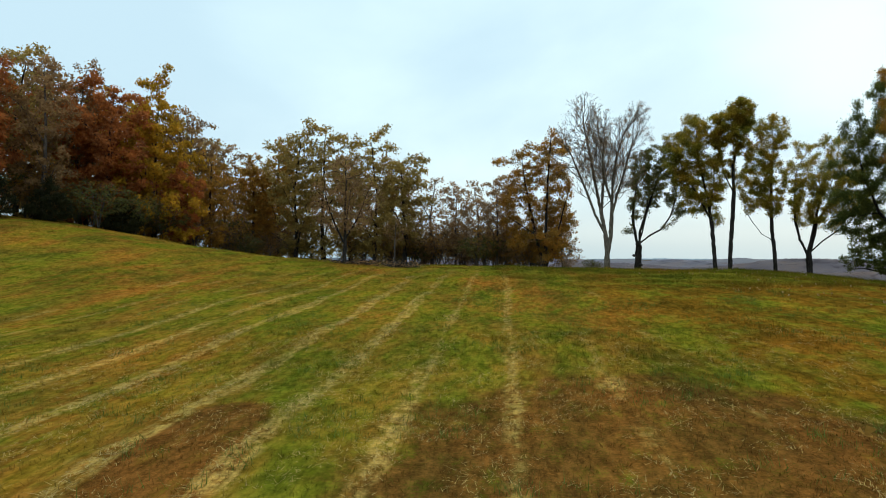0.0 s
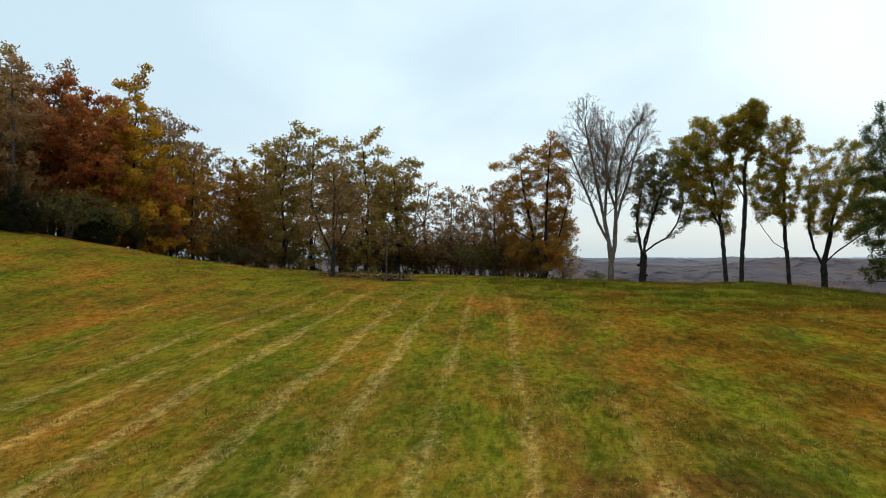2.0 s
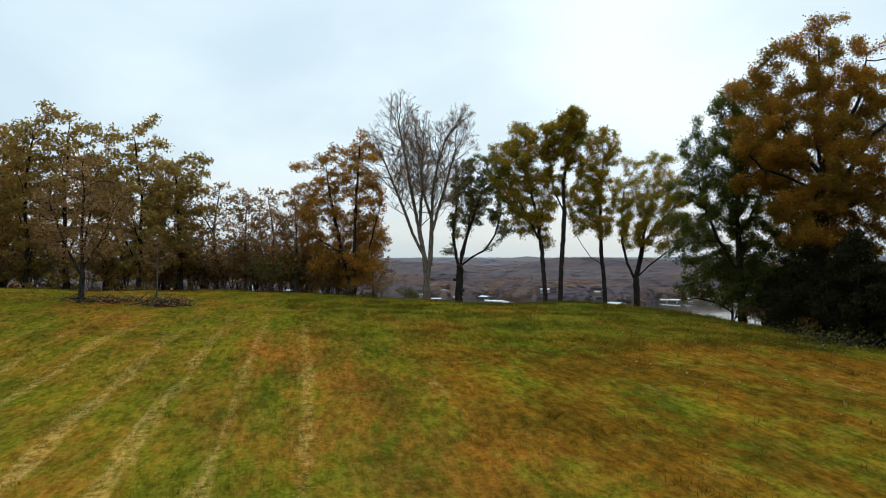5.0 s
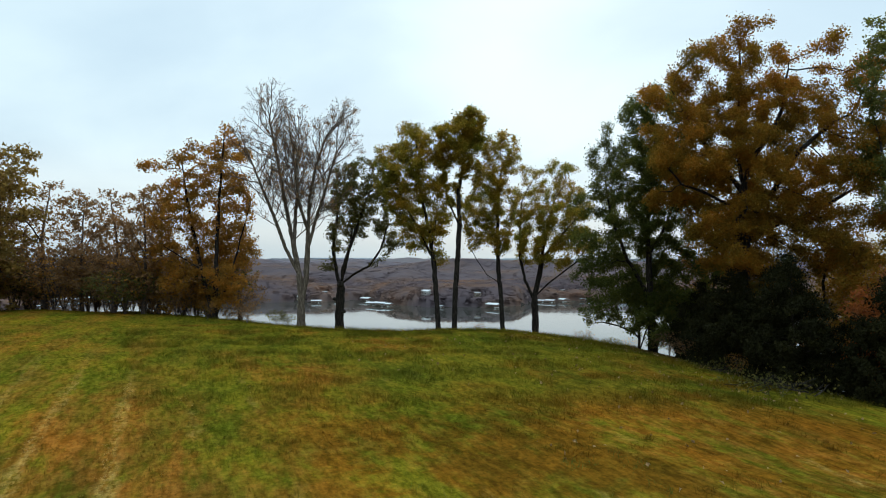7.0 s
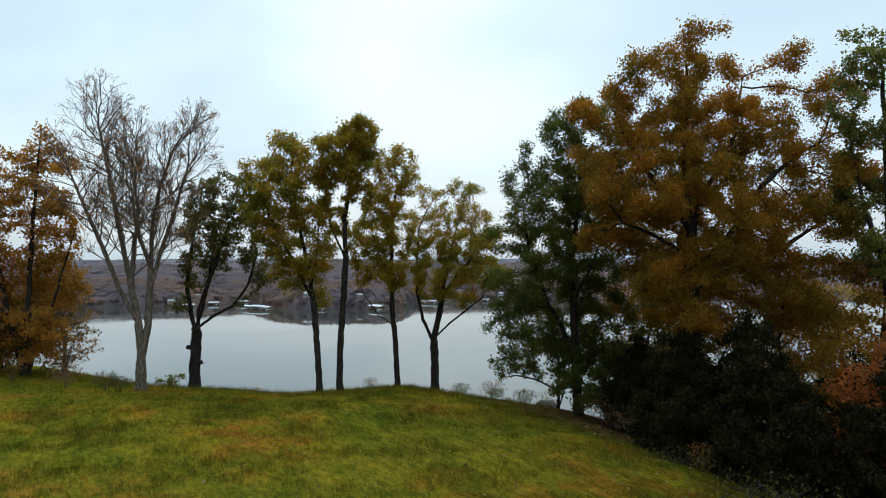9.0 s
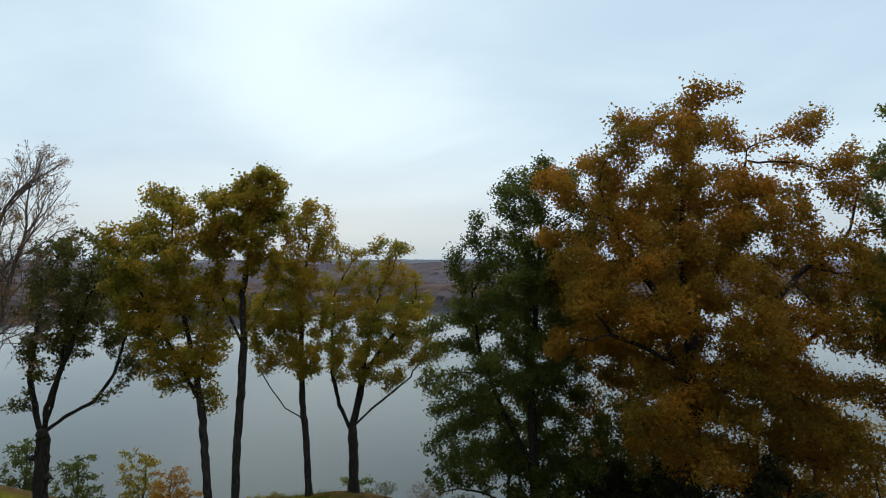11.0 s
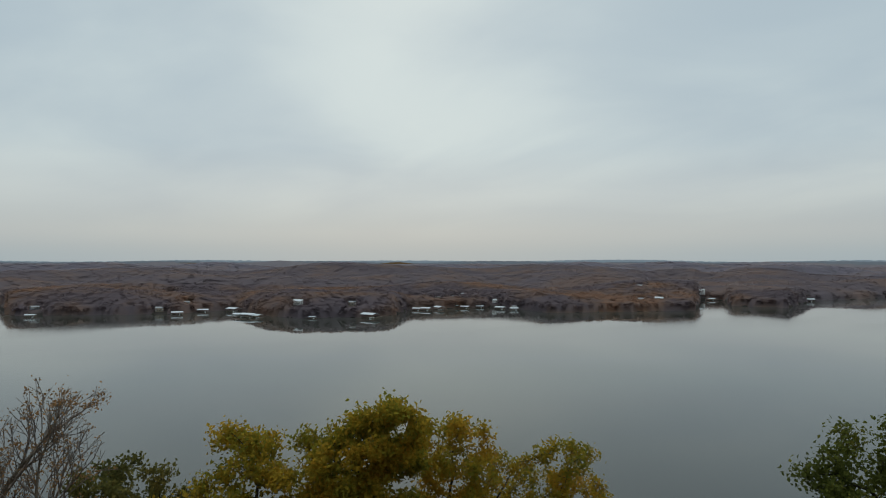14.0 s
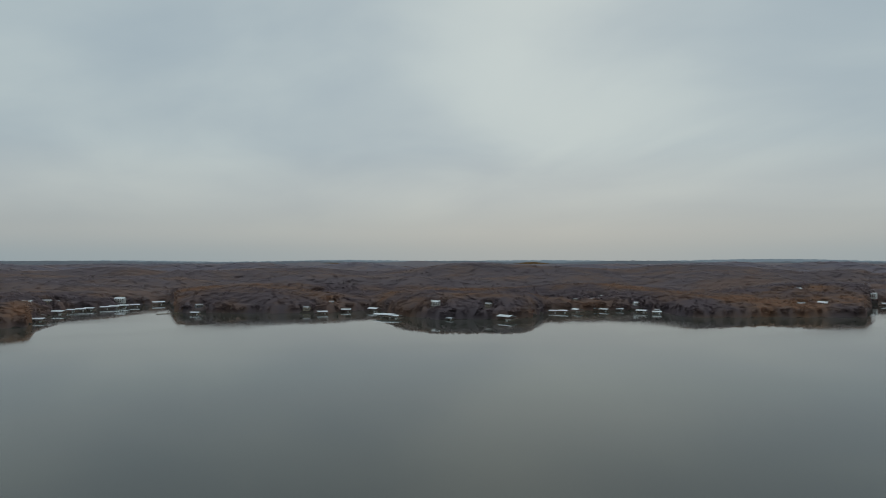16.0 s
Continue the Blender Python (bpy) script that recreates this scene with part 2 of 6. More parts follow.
def mat_ground():
    s = Nodes("pasture")
    c, grain, fine, flat, drawn = field_colour(s)
    x, y, z = s.xyz(s.place())[:3]
    litter = s.mix(s.range(s.noise(flat, 2.5, 5, 0.7), 0.35, 0.65), (0.035, 0.025, 0.012), (0.12, 0.065, 0.025))
    off = s.range(z, 1.6, 0.4)                                    # over the brow: leaf litter
    right = s.range(s.math("ADD", x, s.math("MULTIPLY", s.noise(flat, 0.4, 3), 3.0)), 23.4, 25.2)
    c = s.mix(s.math("MAXIMUM", off, right), c, litter)
    woods = s.mix(s.range(s.noise(flat, 0.02, 4), 0.35, 0.65), (0.085, 0.070, 0.072), (0.115, 0.090, 0.085))
    c = s.mix(s.range(z, -3.0, -8.0), c, woods)
    c = s.mix(s.range(z, -55.5, -58.5), c, (0.040, 0.034, 0.030))           # darker band along the waterline
    h = s.math("ADD", s.math("ADD", s.math("MULTIPLY", grain, 0.25), s.math("MULTIPLY", s.noise(drawn, 6.0, 3, 0.7), 0.8)), s.math("MULTIPLY", s.noise(drawn, 1.8, 3, 0.6), 2.0))
    s.surface(c, 0.95, normal=s.bump(h, 0.7, 0.08), spec=0.0)
    return s.mat


def mat_grass():
    s = Nodes("grass_blades")
    c = field_colour(s)[0]
    isl = s.n("ShaderNodeNewGeometry").outputs["Random Per Island"]
    c = s.mix(s.math("MULTIPLY", s.range(isl, 0.75, 0.98), 0.35), c, (0.22, 0.165, 0.045))
    c = s.mix(s.math("MULTIPLY", s.range(isl, 0.40, 0.0), 0.3), c, (0.085, 0.098, 0.010))
    d, t, a = s.n("ShaderNodeBsdfDiffuse"), s.n("ShaderNodeBsdfTranslucent"), s.n("ShaderNodeMixShader")
    s.put(c, d.inputs[0]); s.put(c, t.inputs[0])
    a.inputs[0].default_value = 0.3
    s.nt.links.new(d.outputs[0], a.inputs[1]); s.nt.links.new(t.outputs[0], a.inputs[2]); s.nt.links.new(a.outputs[0], s.out.inputs[0])
    return s.mat


def mat_leaf(name, stops, clump=0.8, through_light=0.58):
    """Leaves: each takes its own hue, and whole sprays lean one way."""
    s = Nodes(name)
    tc = s.n("ShaderNodeTexCoord").outputs["Object"]
    isl = s.n("ShaderNodeNewGeometry").outputs["Random Per Island"]
    ob = s.n("ShaderNodeObjectInfo").outputs["Random"]
    spray = s.range(s.noise(tc, clump, 2), 0.3, 0.7)
    f = s.math("ADD", s.math("ADD", s.math("MULTIPLY", isl, 0.42), s.math("MULTIPLY", spray, 0.5)), s.math("MULTIPLY", ob, 0.08))
    c = s.ramp(f, stops)
    b = s.n("ShaderNodeBsdfPrincipled")
    s.put(c, b.inputs["Base Color"])
    b.inputs["Roughness"].default_value, b.inputs["Specular IOR Level"].default_value = 0.7, 0.06
    t, a = s.n("ShaderNodeBsdfTranslucent"), s.n("ShaderNodeMixShader")
    s.put(c, t.inputs[0])
    a.inputs[0].default_value = through_light
    s.nt.links.new(b.outputs[0], a.inputs[1]); s.nt.links.new(t.outputs[0], a.inputs[2]); s.nt.links.new(a.outputs[0], s.out.inputs[0])
    return s.mat


def mat_bark(name, dark, light):
    s = Nodes(name)
    tc = s.n("ShaderNodeTexCoord").outputs["Object"]
    x, y, z = s.xyz(tc)[:3]
    st = s.vec(s.math("MULTIPLY", x, 9.0), s.math("MULTIPLY", y, 9.0), s.math("MULTIPLY", z, 1.6))
    ridge = s.noise(st, 2.0, 5, 0.65, 0.4)
    patch = s.noise(tc, 1.3, 3)
    c = s.mix(s.range(ridge, 0.38, 0.66), dark, light)
    c = s.mix(s.math("MULTIPLY", s.range(patch, 0.55, 0.75), 0.25), c, (0.085, 0.085, 0.062))
    s.surface(c, 0.92, normal=s.bump(ridge, 0.8, 0.03), spec=0.15)
    return s.mat


def mat_water():
    s = Nodes("lake_water")
    p = s.place()
    x, y, z = s.xyz(p)[:3]
    ripple = s.noise(s.vec(s.math("MULTIPLY", x, 0.30), s.math("MULTIPLY", y, 0.30)), 1.0, 3, 0.6)
    calm = s.noise(s.vec(s.math("MULTIPLY", x, 0.004), s.math("MULTIPLY", y, 0.009)), 1.0, 3, 0.5)
    b = s.surface((0.041, 0.043, 0.036), s.range(calm, 0.4, 0.65, 0.03, 0.09), normal=s.bump(ripple, 0.025, 0.2), spec=0.5)
    b.inputs["IOR"].default_value = 1.33
    return s.mat


def mat_plain(name, colour, rough=0.7, grain=0.15, scale=6.0, metal=0.0):
    s = Nodes(name)
    tc = s.n("ShaderNodeTexCoord").outputs["Object"]
    dark = tuple(v * (1 - grain) for v in colour)
    c = s.mix(s.range(s.noise(tc, scale, 4, 0.6), 0.3, 0.7), dark, colour)
    s.surface(c, rough, metal, s.bump(s.noise(tc, scale * 4, 3), 0.2, 0.01))
    return s.mat


def mat_woods(name, warm, pale, vary=1.0):
    """Late-autumn woods: grey-purple bare twigs with rusty and olive crowns between, distance haze painted into the
    colour.
    """
    s = Nodes(name)
    p = s.place()
    patch = s.range(s.noise(p, 0.0065, 4, 0.6), 0.36, 0.64)
    each = s.range(s.noise(p, 0.10, 2), 0.3, 0.7)
    f = s.math("ADD", s.math("MULTIPLY", each, 0.14), s.math("MULTIPLY", patch, 0.86))
    # pale, warm and vary put the haze of distance into the base colour
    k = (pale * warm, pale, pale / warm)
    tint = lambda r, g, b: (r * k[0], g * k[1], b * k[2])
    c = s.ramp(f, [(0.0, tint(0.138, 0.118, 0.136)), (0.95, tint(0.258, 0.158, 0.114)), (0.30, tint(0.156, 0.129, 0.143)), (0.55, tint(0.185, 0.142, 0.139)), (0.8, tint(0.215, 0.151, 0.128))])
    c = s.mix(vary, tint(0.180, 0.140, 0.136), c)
    d, t, a = s.n("ShaderNodeBsdfDiffuse"), s.n("ShaderNodeBsdfTranslucent"), s.n("ShaderNodeMixShader")
    s.put(c, d.inputs[0]); s.put(c, t.inputs[0])
    a.inputs[0].default_value = 0.6
    s.nt.links.new(d.outputs[0], a.inputs[1]); s.nt.links.new(t.outputs[0], a.inputs[2]); s.nt.links.new(a.outputs[0], s.out.inputs[0])
    return s.mat


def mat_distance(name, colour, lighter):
    """Hills on the skyline, a backdrop with the mist painted into its colour."""
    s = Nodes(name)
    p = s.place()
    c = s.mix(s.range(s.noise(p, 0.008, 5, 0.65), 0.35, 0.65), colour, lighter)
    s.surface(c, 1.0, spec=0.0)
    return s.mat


GROUND, GRASS = mat_ground(), mat_grass()
DRY_LEAF = mat_leaf("dry_fallen_leaves", [(0.0, (0.15, 0.085, 0.035)), (1.0, (0.34, 0.23, 0.11)), (0.5, (0.23, 0.145, 0.065))], 0.8, 0.1)
STRAW = mat_plain("dry_straw", (0.36, 0.232, 0.066), 0.95, 0.45, 3.0)
WATER = mat_water()
TUFT = mat_leaf("tuft_blades", [(0.0, (0.045, 0.066, 0.010)), (1.0, (0.16, 0.17, 0.030)), (0.6, (0.085, 0.108, 0.016))], 0.5, 0.3)
BARK = mat_bark("oak_bark", (0.011, 0.0085, 0.007), (0.040, 0.032, 0.026))
BARK_GREY = mat_bark("grey_bark", (0.066, 0.050, 0.037), (0.180, 0.143, 0.108))
BARK_PALE = mat_bark("pale_twig_bark", (0.075, 0.054, 0.042), (0.18, 0.137, 0.110))
BARK_TWIG = mat_bark("twig_bark", (0.045, 0.033, 0.028), (0.13, 0.10, 0.085))
OLIVE = mat_leaf("olive_leaves", [(0.0, (0.098, 0.106, 0.018)), (1.0, (0.44, 0.215, 0.022)), (0.35, (0.215, 0.188, 0.024)), (0.7, (0.36, 0.222, 0.025))], 0.6, 0.66)
KHAKI = mat_leaf("olive_brown_leaves", [(0.0, (0.15, 0.112, 0.036)), (1.0, (0.46, 0.28, 0.068)), (0.5, (0.29, 0.188, 0.050))])
OAKGREEN = mat_leaf("dull_green_leaves", [(0.0, (0.055, 0.058, 0.022)), (1.0, (0.20, 0.145, 0.038)), (0.5, (0.108, 0.100, 0.027))])
GREEN = mat_leaf("green_leaves", [(0.0, (0.046, 0.058, 0.014)), (1.0, (0.18, 0.155, 0.024)), (0.6, (0.092, 0.102, 0.021))])
SAGE = mat_leaf("sage_green_leaves", [(0.0, (0.074, 0.085, 0.023)), (1.0, (0.298, 0.248, 0.049)), (0.55, (0.143, 0.145, 0.034))])
BRONZE = mat_leaf("bronze_leaves", [(0.0, (0.105, 0.076, 0.014)), (1.0, (0.43, 0.140, 0.014)), (0.3, (0.20, 0.122, 0.016)), (0.7, (0.32, 0.142, 0.016))], 0.45)
ORANGE = mat_leaf("orange_brown_leaves", [(0.0, (0.15, 0.092, 0.022)), (1.0, (0.50, 0.205, 0.030)), (0.5, (0.31, 0.155, 0.027))])
GOLD = mat_leaf("golden_leaves", [(0.0, (0.207, 0.127, 0.014)), (1.0, (0.598, 0.299, 0.023)), (0.5, (0.402, 0.207, 0.017))])
RUST = mat_leaf("rust_red_leaves", [(0.0, (0.18, 0.068, 0.028)), (1.0, (0.52, 0.165, 0.033)), (0.5, (0.35, 0.112, 0.032))])
BROWN = mat_leaf("brown_leaves", [(0.0, (0.125, 0.077, 0.044)), (1.0, (0.41, 0.215, 0.088)), (0.5, (0.245, 0.136, 0.058))])
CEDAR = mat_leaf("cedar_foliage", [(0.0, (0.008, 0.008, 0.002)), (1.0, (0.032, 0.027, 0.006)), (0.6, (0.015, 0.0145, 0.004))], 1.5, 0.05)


# ---------------------------------------------------------------- meshes
def mesh_np(name, verts, faces, material, smooth=False):
    """A mesh from arrays of corners and of faces with one number of corners."""
    verts, faces = np.asarray(verts, np.float32), np.asarray(faces, np.int32)
    k = faces.shape[1]
    me = bpy.data.meshes.new(name)
    me.vertices.add(len(verts)); me.vertices.foreach_set("co", verts.ravel())
    me.loops.add(faces.size); me.loops.foreach_set("vertex_index", faces.ravel())
    me.polygons.add(len(faces))
    me.polygons.foreach_set("loop_start", np.arange(0, faces.size, k, dtype=np.int32))
    me.polygons.foreach_set("loop_total", np.full(len(faces), k, np.int32))
    me.polygons.foreach_set("use_smooth", np.full(len(faces), smooth))
    me.update(calc_edges=True)
    me.validate()
    if material:
        me.materials.append(material)
    return me


def part(name, me, parent, label="", at=None):
    """One mesh object under a thing or under a part. me: a mesh, or a bmesh with its material."""
    ob = new(name, me)
    ob.parent = parent
    if at is not None:
        ob.matrix_basis = at
    if label:
        tagged(ob, label)
    return ob


def finish(bm, name, material, bevel=0.0, smooth=False):
    if bevel:
        bmesh.ops.bevel(bm, geom=list(bm.edges), offset=bevel, segments=1, affect="EDGES")
    bmesh.ops.recalc_face_normals(bm, faces=bm.faces)
    me = bpy.data.meshes.new(name)
    bm.to_mesh(me)
    bm.free()
    me.materials.append(material)
    if smooth:
        me.polygons.foreach_set("use_smooth", np.full(len(me.polygons), True))
    return me


def box(bm, x0, y0, z0, x1, y1, z1):
    m = Matrix.Translation(((x0 + x1) / 2, (y0 + y1) / 2, (z0 + z1) / 2)) @ Matrix.Diagonal((x1 - x0, y1 - y0, z1 - z0, 1))
    return bmesh.ops.create_cube(bm, size=1, matrix=m)["verts"]


# ---------------------------------------------------------------- the land
BROW = np.array([(26, 15), (26.5, 28), (26.8, 38.5), (23.8, 46.4), (18.6, 48.6), (14, 54.5), (10, 66), (0, 74), (-15, 76), (-40, 82),
                 (-140, 90), (-160, -90), (60, -100), (34, -20)], float)
SHORE = np.array([(-180, 1200), (-40, 900), (-9, 960), (-5.6, 965), (-5.2, 1060), (-4.2, 1160), (-2.7, 1245), (0, 1300), (3, 1375), (4.0, 1400), (4.5, 1150), (5.2, 1120),
                  (8, 1090), (13, 1060), (16, 1050), (18, 1090), (20, 1110), (21, 1050), (22, 985), (25, 930), (31, 928), (33, 960), (34.2, 1060), (36.7, 1085),
                  (39, 1115), (42, 1110), (44, 1075), (46, 1015), (50, 1040), (55, 1090), (57.4, 1110), (57.9, 1420), (59.6, 1420), (60.2, 1260), (64, 1240),
                  (65.5, 1480), (69, 1600), (72, 1900), (76, 2200), (84, 2800), (100, 2400), (140, 1400), (180, 1200)], float)
HEART = (12.0, 36.0)


def brow_distance(x, y):
    """Metres outside (+) or inside (-) the edge of the hilltop."""
    x, y = np.asarray(x, float), np.asarray(y, float)
    best, inside = np.full(x.shape, 1e9), np.zeros(x.shape, bool)
    for (ax, ay), (bx, by) in zip(BROW, np.roll(BROW, -1, 0)):
        ex, ey = bx - ax, by - ay
        t = np.clip(((x - ax) * ex + (y - ay) * ey) / (ex * ex + ey * ey), 0, 1)
        best = np.minimum(best, np.hypot(x - ax - t * ex, y - ay - t * ey))
        cross = (ay > y) != (by > y)
        inside ^= cross & (x < (bx - ax) * (y - ay) / (by - ay + 1e-12) + ax)
    return np.where(inside, -best, best)


def waves(x, y, size, seed):
    """Smooth irregular undulation between about -1 and 1."""
    r = np.random.RandomState(seed)
    out = np.zeros(np.shape(x))
    for k in range(9):
        a, f, ph = r.uniform(0, 2 * pi), (2 * pi / size) * r.uniform(0.6, 1.9), r.uniform(0, 2 * pi)
        out = out + np.sin((x * cos(a) + y * sin(a)) * f + ph) / 3.2
    return out


def step01(v):
    v = np.clip(v, 0, 1)
    return v * v * (3 - 2 * v)


def land(x, y):
    """The height of the ground."""
    x, y = np.asarray(x, float), np.asarray(y, float)
    e = brow_distance(x, y)
    yy = 46 - 6 * np.log1p(np.exp(np.clip((46 - y) / 6, -30, 30)))
    top = 1.45 + 0.045 * np.maximum(yy, -25) + 0.025 * np.clip(x, -40, 40) + 4.5 * np.exp(-((x + 34) ** 2 + (y - 44) ** 2) / 338.0)
    top = top + 0.06 * waves(x, y, 9, 3)
    w = 4.2
    z = top - 0.62 * w * np.log1p(np.exp(np.clip(e / w, -30, 30)))
    z = np.maximum(z, LAKE - 4)
    az, r = np.degrees(np.arctan2(x - HEART[0], y - HEART[1])), np.hypot(x - HEART[0], y - HEART[1])
    s = r - np.interp(az, SHORE[:, 0], SHORE[:, 1]) + 5 * waves(x, y, 90, 8)
    sp = np.maximum(s, 0)
    far = LAKE - 3 + 3.6 * step01(s / 12 + 0.5) + 26 * (1 - np.exp(-sp / 75)) * (0.80 + 0.30 * waves(x, y, 420, 5)) + 22 * step01((s - 250) / 1100) + 7 * step01(s / 500) * waves(x, y, 700, 6)
    return np.where(s > -12, np.maximum(far, np.where(r < 500, z, -99)), z)


def build_ground():
    """One sheet from the pasture to the horizon, fine near the walk and coarse far off."""
    az = np.radians(np.concatenate([np.arange(-60, 90, 0.5), np.arange(90, 300, 3.0)]))
    r = [0.0]
    d = 0.45
    while r[-1] < 4900:
        r.append(r[-1] + d)
        d = 0.45 if r[-1] < 45 else min(d * 1.045, 130)
        if 850 < r[-1] < 1250:
            d = min(d, 14)
        elif 1250 <= r[-1] < 1800:
            d = min(d, 28)
    r = np.array(r[1:])
    A, R = np.meshgrid(az, r)
    cx, cy = 6.0, 20.0
    X, Y = cx + R * np.sin(A), cy + R * np.cos(A)
    V = np.stack([X, Y, land(X, Y)], -1).reshape(-1, 3)
    n, m = len(r), len(az)
    i, j = np.meshgrid(np.arange(n - 1), np.arange(m), indexing="ij")
    k = (j + 1) % m
    F = np.stack([i * m + j, i * m + k, (i + 1) * m + k, (i + 1) * m + j], -1).reshape(-1, 4)
    V = np.vstack([V, [[cx, cy, float(land(cx, cy))]]])
    me = mesh_np("ground", V, F[:, ::-1], GROUND, True)
    bm = bmesh.new()
    bm.from_mesh(me)
    bm.verts.ensure_lookup_table()
    c = bm.verts[len(V) - 1]
    for a in range(m):
        bm.faces.new((bm.verts[a], bm.verts[(a + 1) % m], c)).smooth = True
    bmesh.ops.recalc_face_normals(bm, faces=bm.faces)
    bm.to_mesh(me)
    bm.free()
    tagged(new("ground", me), "mown autumn pasture on a hilltop above wooded shores", "ground", kind="structure")


def build_water():
    az = np.radians(np.arange(0, 360, 3.0))
    V, F = [(HEART[0], HEART[1], LAKE)], []
    rr = [60, 200, 500, 1000, 2000, 3300]
    for q in rr:
        V += [(HEART[0] + q * sin(a), HEART[1] + q * cos(a), LAKE) for a in az]
    n = len(az)
    for k in range(len(rr) - 1):
        F += [(1 + k * n + j, 1 + (k + 1) * n + j, 1 + (k + 1) * n + (j + 1) % n, 1 + k * n + (j + 1) % n) for j in range(n)]
    tagged(new("water", mesh_np("water", V, F, WATER)), "calm grey lake water reflecting the overcast sky", "lake", kind="structure")


build_ground()
build_water()


def build_skyline():
    """Ridges of hills, painted misty, far beyond the wooded shore."""
    # bluer from ridge to ridge: haze put into the base colours
    for k, (dist, base, amp, size, col, lite) in enumerate([
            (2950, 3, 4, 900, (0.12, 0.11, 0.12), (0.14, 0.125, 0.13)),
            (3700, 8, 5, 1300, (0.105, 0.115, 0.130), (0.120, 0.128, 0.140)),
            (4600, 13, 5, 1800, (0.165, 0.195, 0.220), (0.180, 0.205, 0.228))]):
        az = np.radians(np.arange(-60, 92, 0.12))
        x, y = HEART[0] + dist * np.sin(az), HEART[1] + dist * np.cos(az)
        top = base + amp * waves(x, y, size, 20 + k) + 1.2 * waves(x, y, 60, 30 + k)
        if k == 0:                         # two low rounded hills
            deg = np.degrees(az)
            top = top + 15 * np.exp(-((deg - 14.3) / 2.0) ** 2) + 10 * np.exp(-((deg - 23.8) / 1.6) ** 2)
        back = 160
        x2, y2 = HEART[0] + (dist + back) * np.sin(az), HEART[1] + (dist + back) * np.cos(az)
        n = len(az)
        rows = [np.stack([x - 120 * np.sin(az), y - 120 * np.cos(az), np.full(n, LAKE + 8)], 1), np.stack([x, y, top], 1), np.stack([x2, y2, np.full(n, LAKE + 8)], 1)]
        V = np.vstack(rows)
        F = [(a * n + j, (a + 1) * n + j, (a + 1) * n + j + 1, a * n + j + 1) for a in range(2) for j in range(n - 1)]
        tagged(new("backdrop_%d" % (k + 1), mesh_np("backdrop", V, F, mat_distance("mist_painted_hills", col, lite), True)),
               "wooded ridge on the skyline, painted a misty blue-grey", "hills", kind="structure")


build_skyline()


# ---------------------------------------------------------------- trees
def grow(stems, lobes, count, step, rng, kill=2.0, reach=9.0, rise=0.12, jitter=0.18, rounds=90):
    """Branches that grow from the stems towards points strewn through the crown. Returns places and parents."""
    P, par = [], []
    for line in stems:
        prev = -1
        pts = [Vector(p) for p in line]
        if P and (pts[0] - Vector(P[0])).length > 0.01:
            prev = int(np.argmin([(Vector(p) - pts[0]).length for p in P]))
        for a, b in zip(pts[:-1], pts[1:]):
            n = max(1, round((b - a).length / step))
            for k in range(n):
                q = a.lerp(b, k / n)
                if k == 0 and a is pts[0] and P:
                    if prev < 0:
                        prev = 0
                    continue
                wob = 0.05 * step if P else 0
                P.append((q.x + rng.normal() * wob, q.y + rng.normal() * wob, q.z)); par.append(prev); prev = len(P) - 1
        P.append(tuple(pts[-1])); par.append(prev)
    vol = np.array([l[3] * l[4] * l[5] * (l[6] if len(l) > 6 else 1.0) for l in lobes])
    pick = rng.choice(len(lobes), count, p=vol / vol.sum())
    d = rng.normal(size=(count, 3))
    d /= np.linalg.norm(d, axis=1)[:, None]
    d *= (rng.uniform(0.12, 1, count) ** (1 / 2.6))[:, None]
    L = np.array([l[:6] for l in lobes])[pick]
    att = L[:, :3] + d * L[:, 3:6]
    N = np.zeros((30000, 3)); N[:len(P)] = P
    n, alive = len(P), np.ones(count, bool)
    dist = np.full(count, 1e9); near = np.zeros(count, int)
    fresh = np.arange(n)
    for _ in range(rounds):
        dd = np.linalg.norm(att[:, None] - N[None, fresh], axis=2)
        k = dd.argmin(1); md = dd[np.arange(count), k]
        better = md < dist
        dist[better], near[better] = md[better], fresh[k[better]]
        alive &= dist > kill * step
        use = alive & (dist < reach)
        if not use.any():
            break
        idx = np.unique(near[use])
        s = np.zeros((n, 3))
        v = (att[use] - N[near[use]]); v /= np.linalg.norm(v, axis=1)[:, None]
        np.add.at(s, near[use], v)
        g = s[idx] / (np.linalg.norm(s[idx], axis=1)[:, None] + 1e-9)
        g += rng.normal(size=g.shape) * jitter; g[:, 2] += rise
        g /= np.linalg.norm(g, axis=1)[:, None]
        q = N[idx] + g * step
        if n + len(idx) >= len(N):
            break
        N[n:n + len(idx)] = q
        par += idx.tolist()
        fresh = np.arange(n, n + len(idx)); n += len(idx)
    return N[:n].copy(), np.array(par)


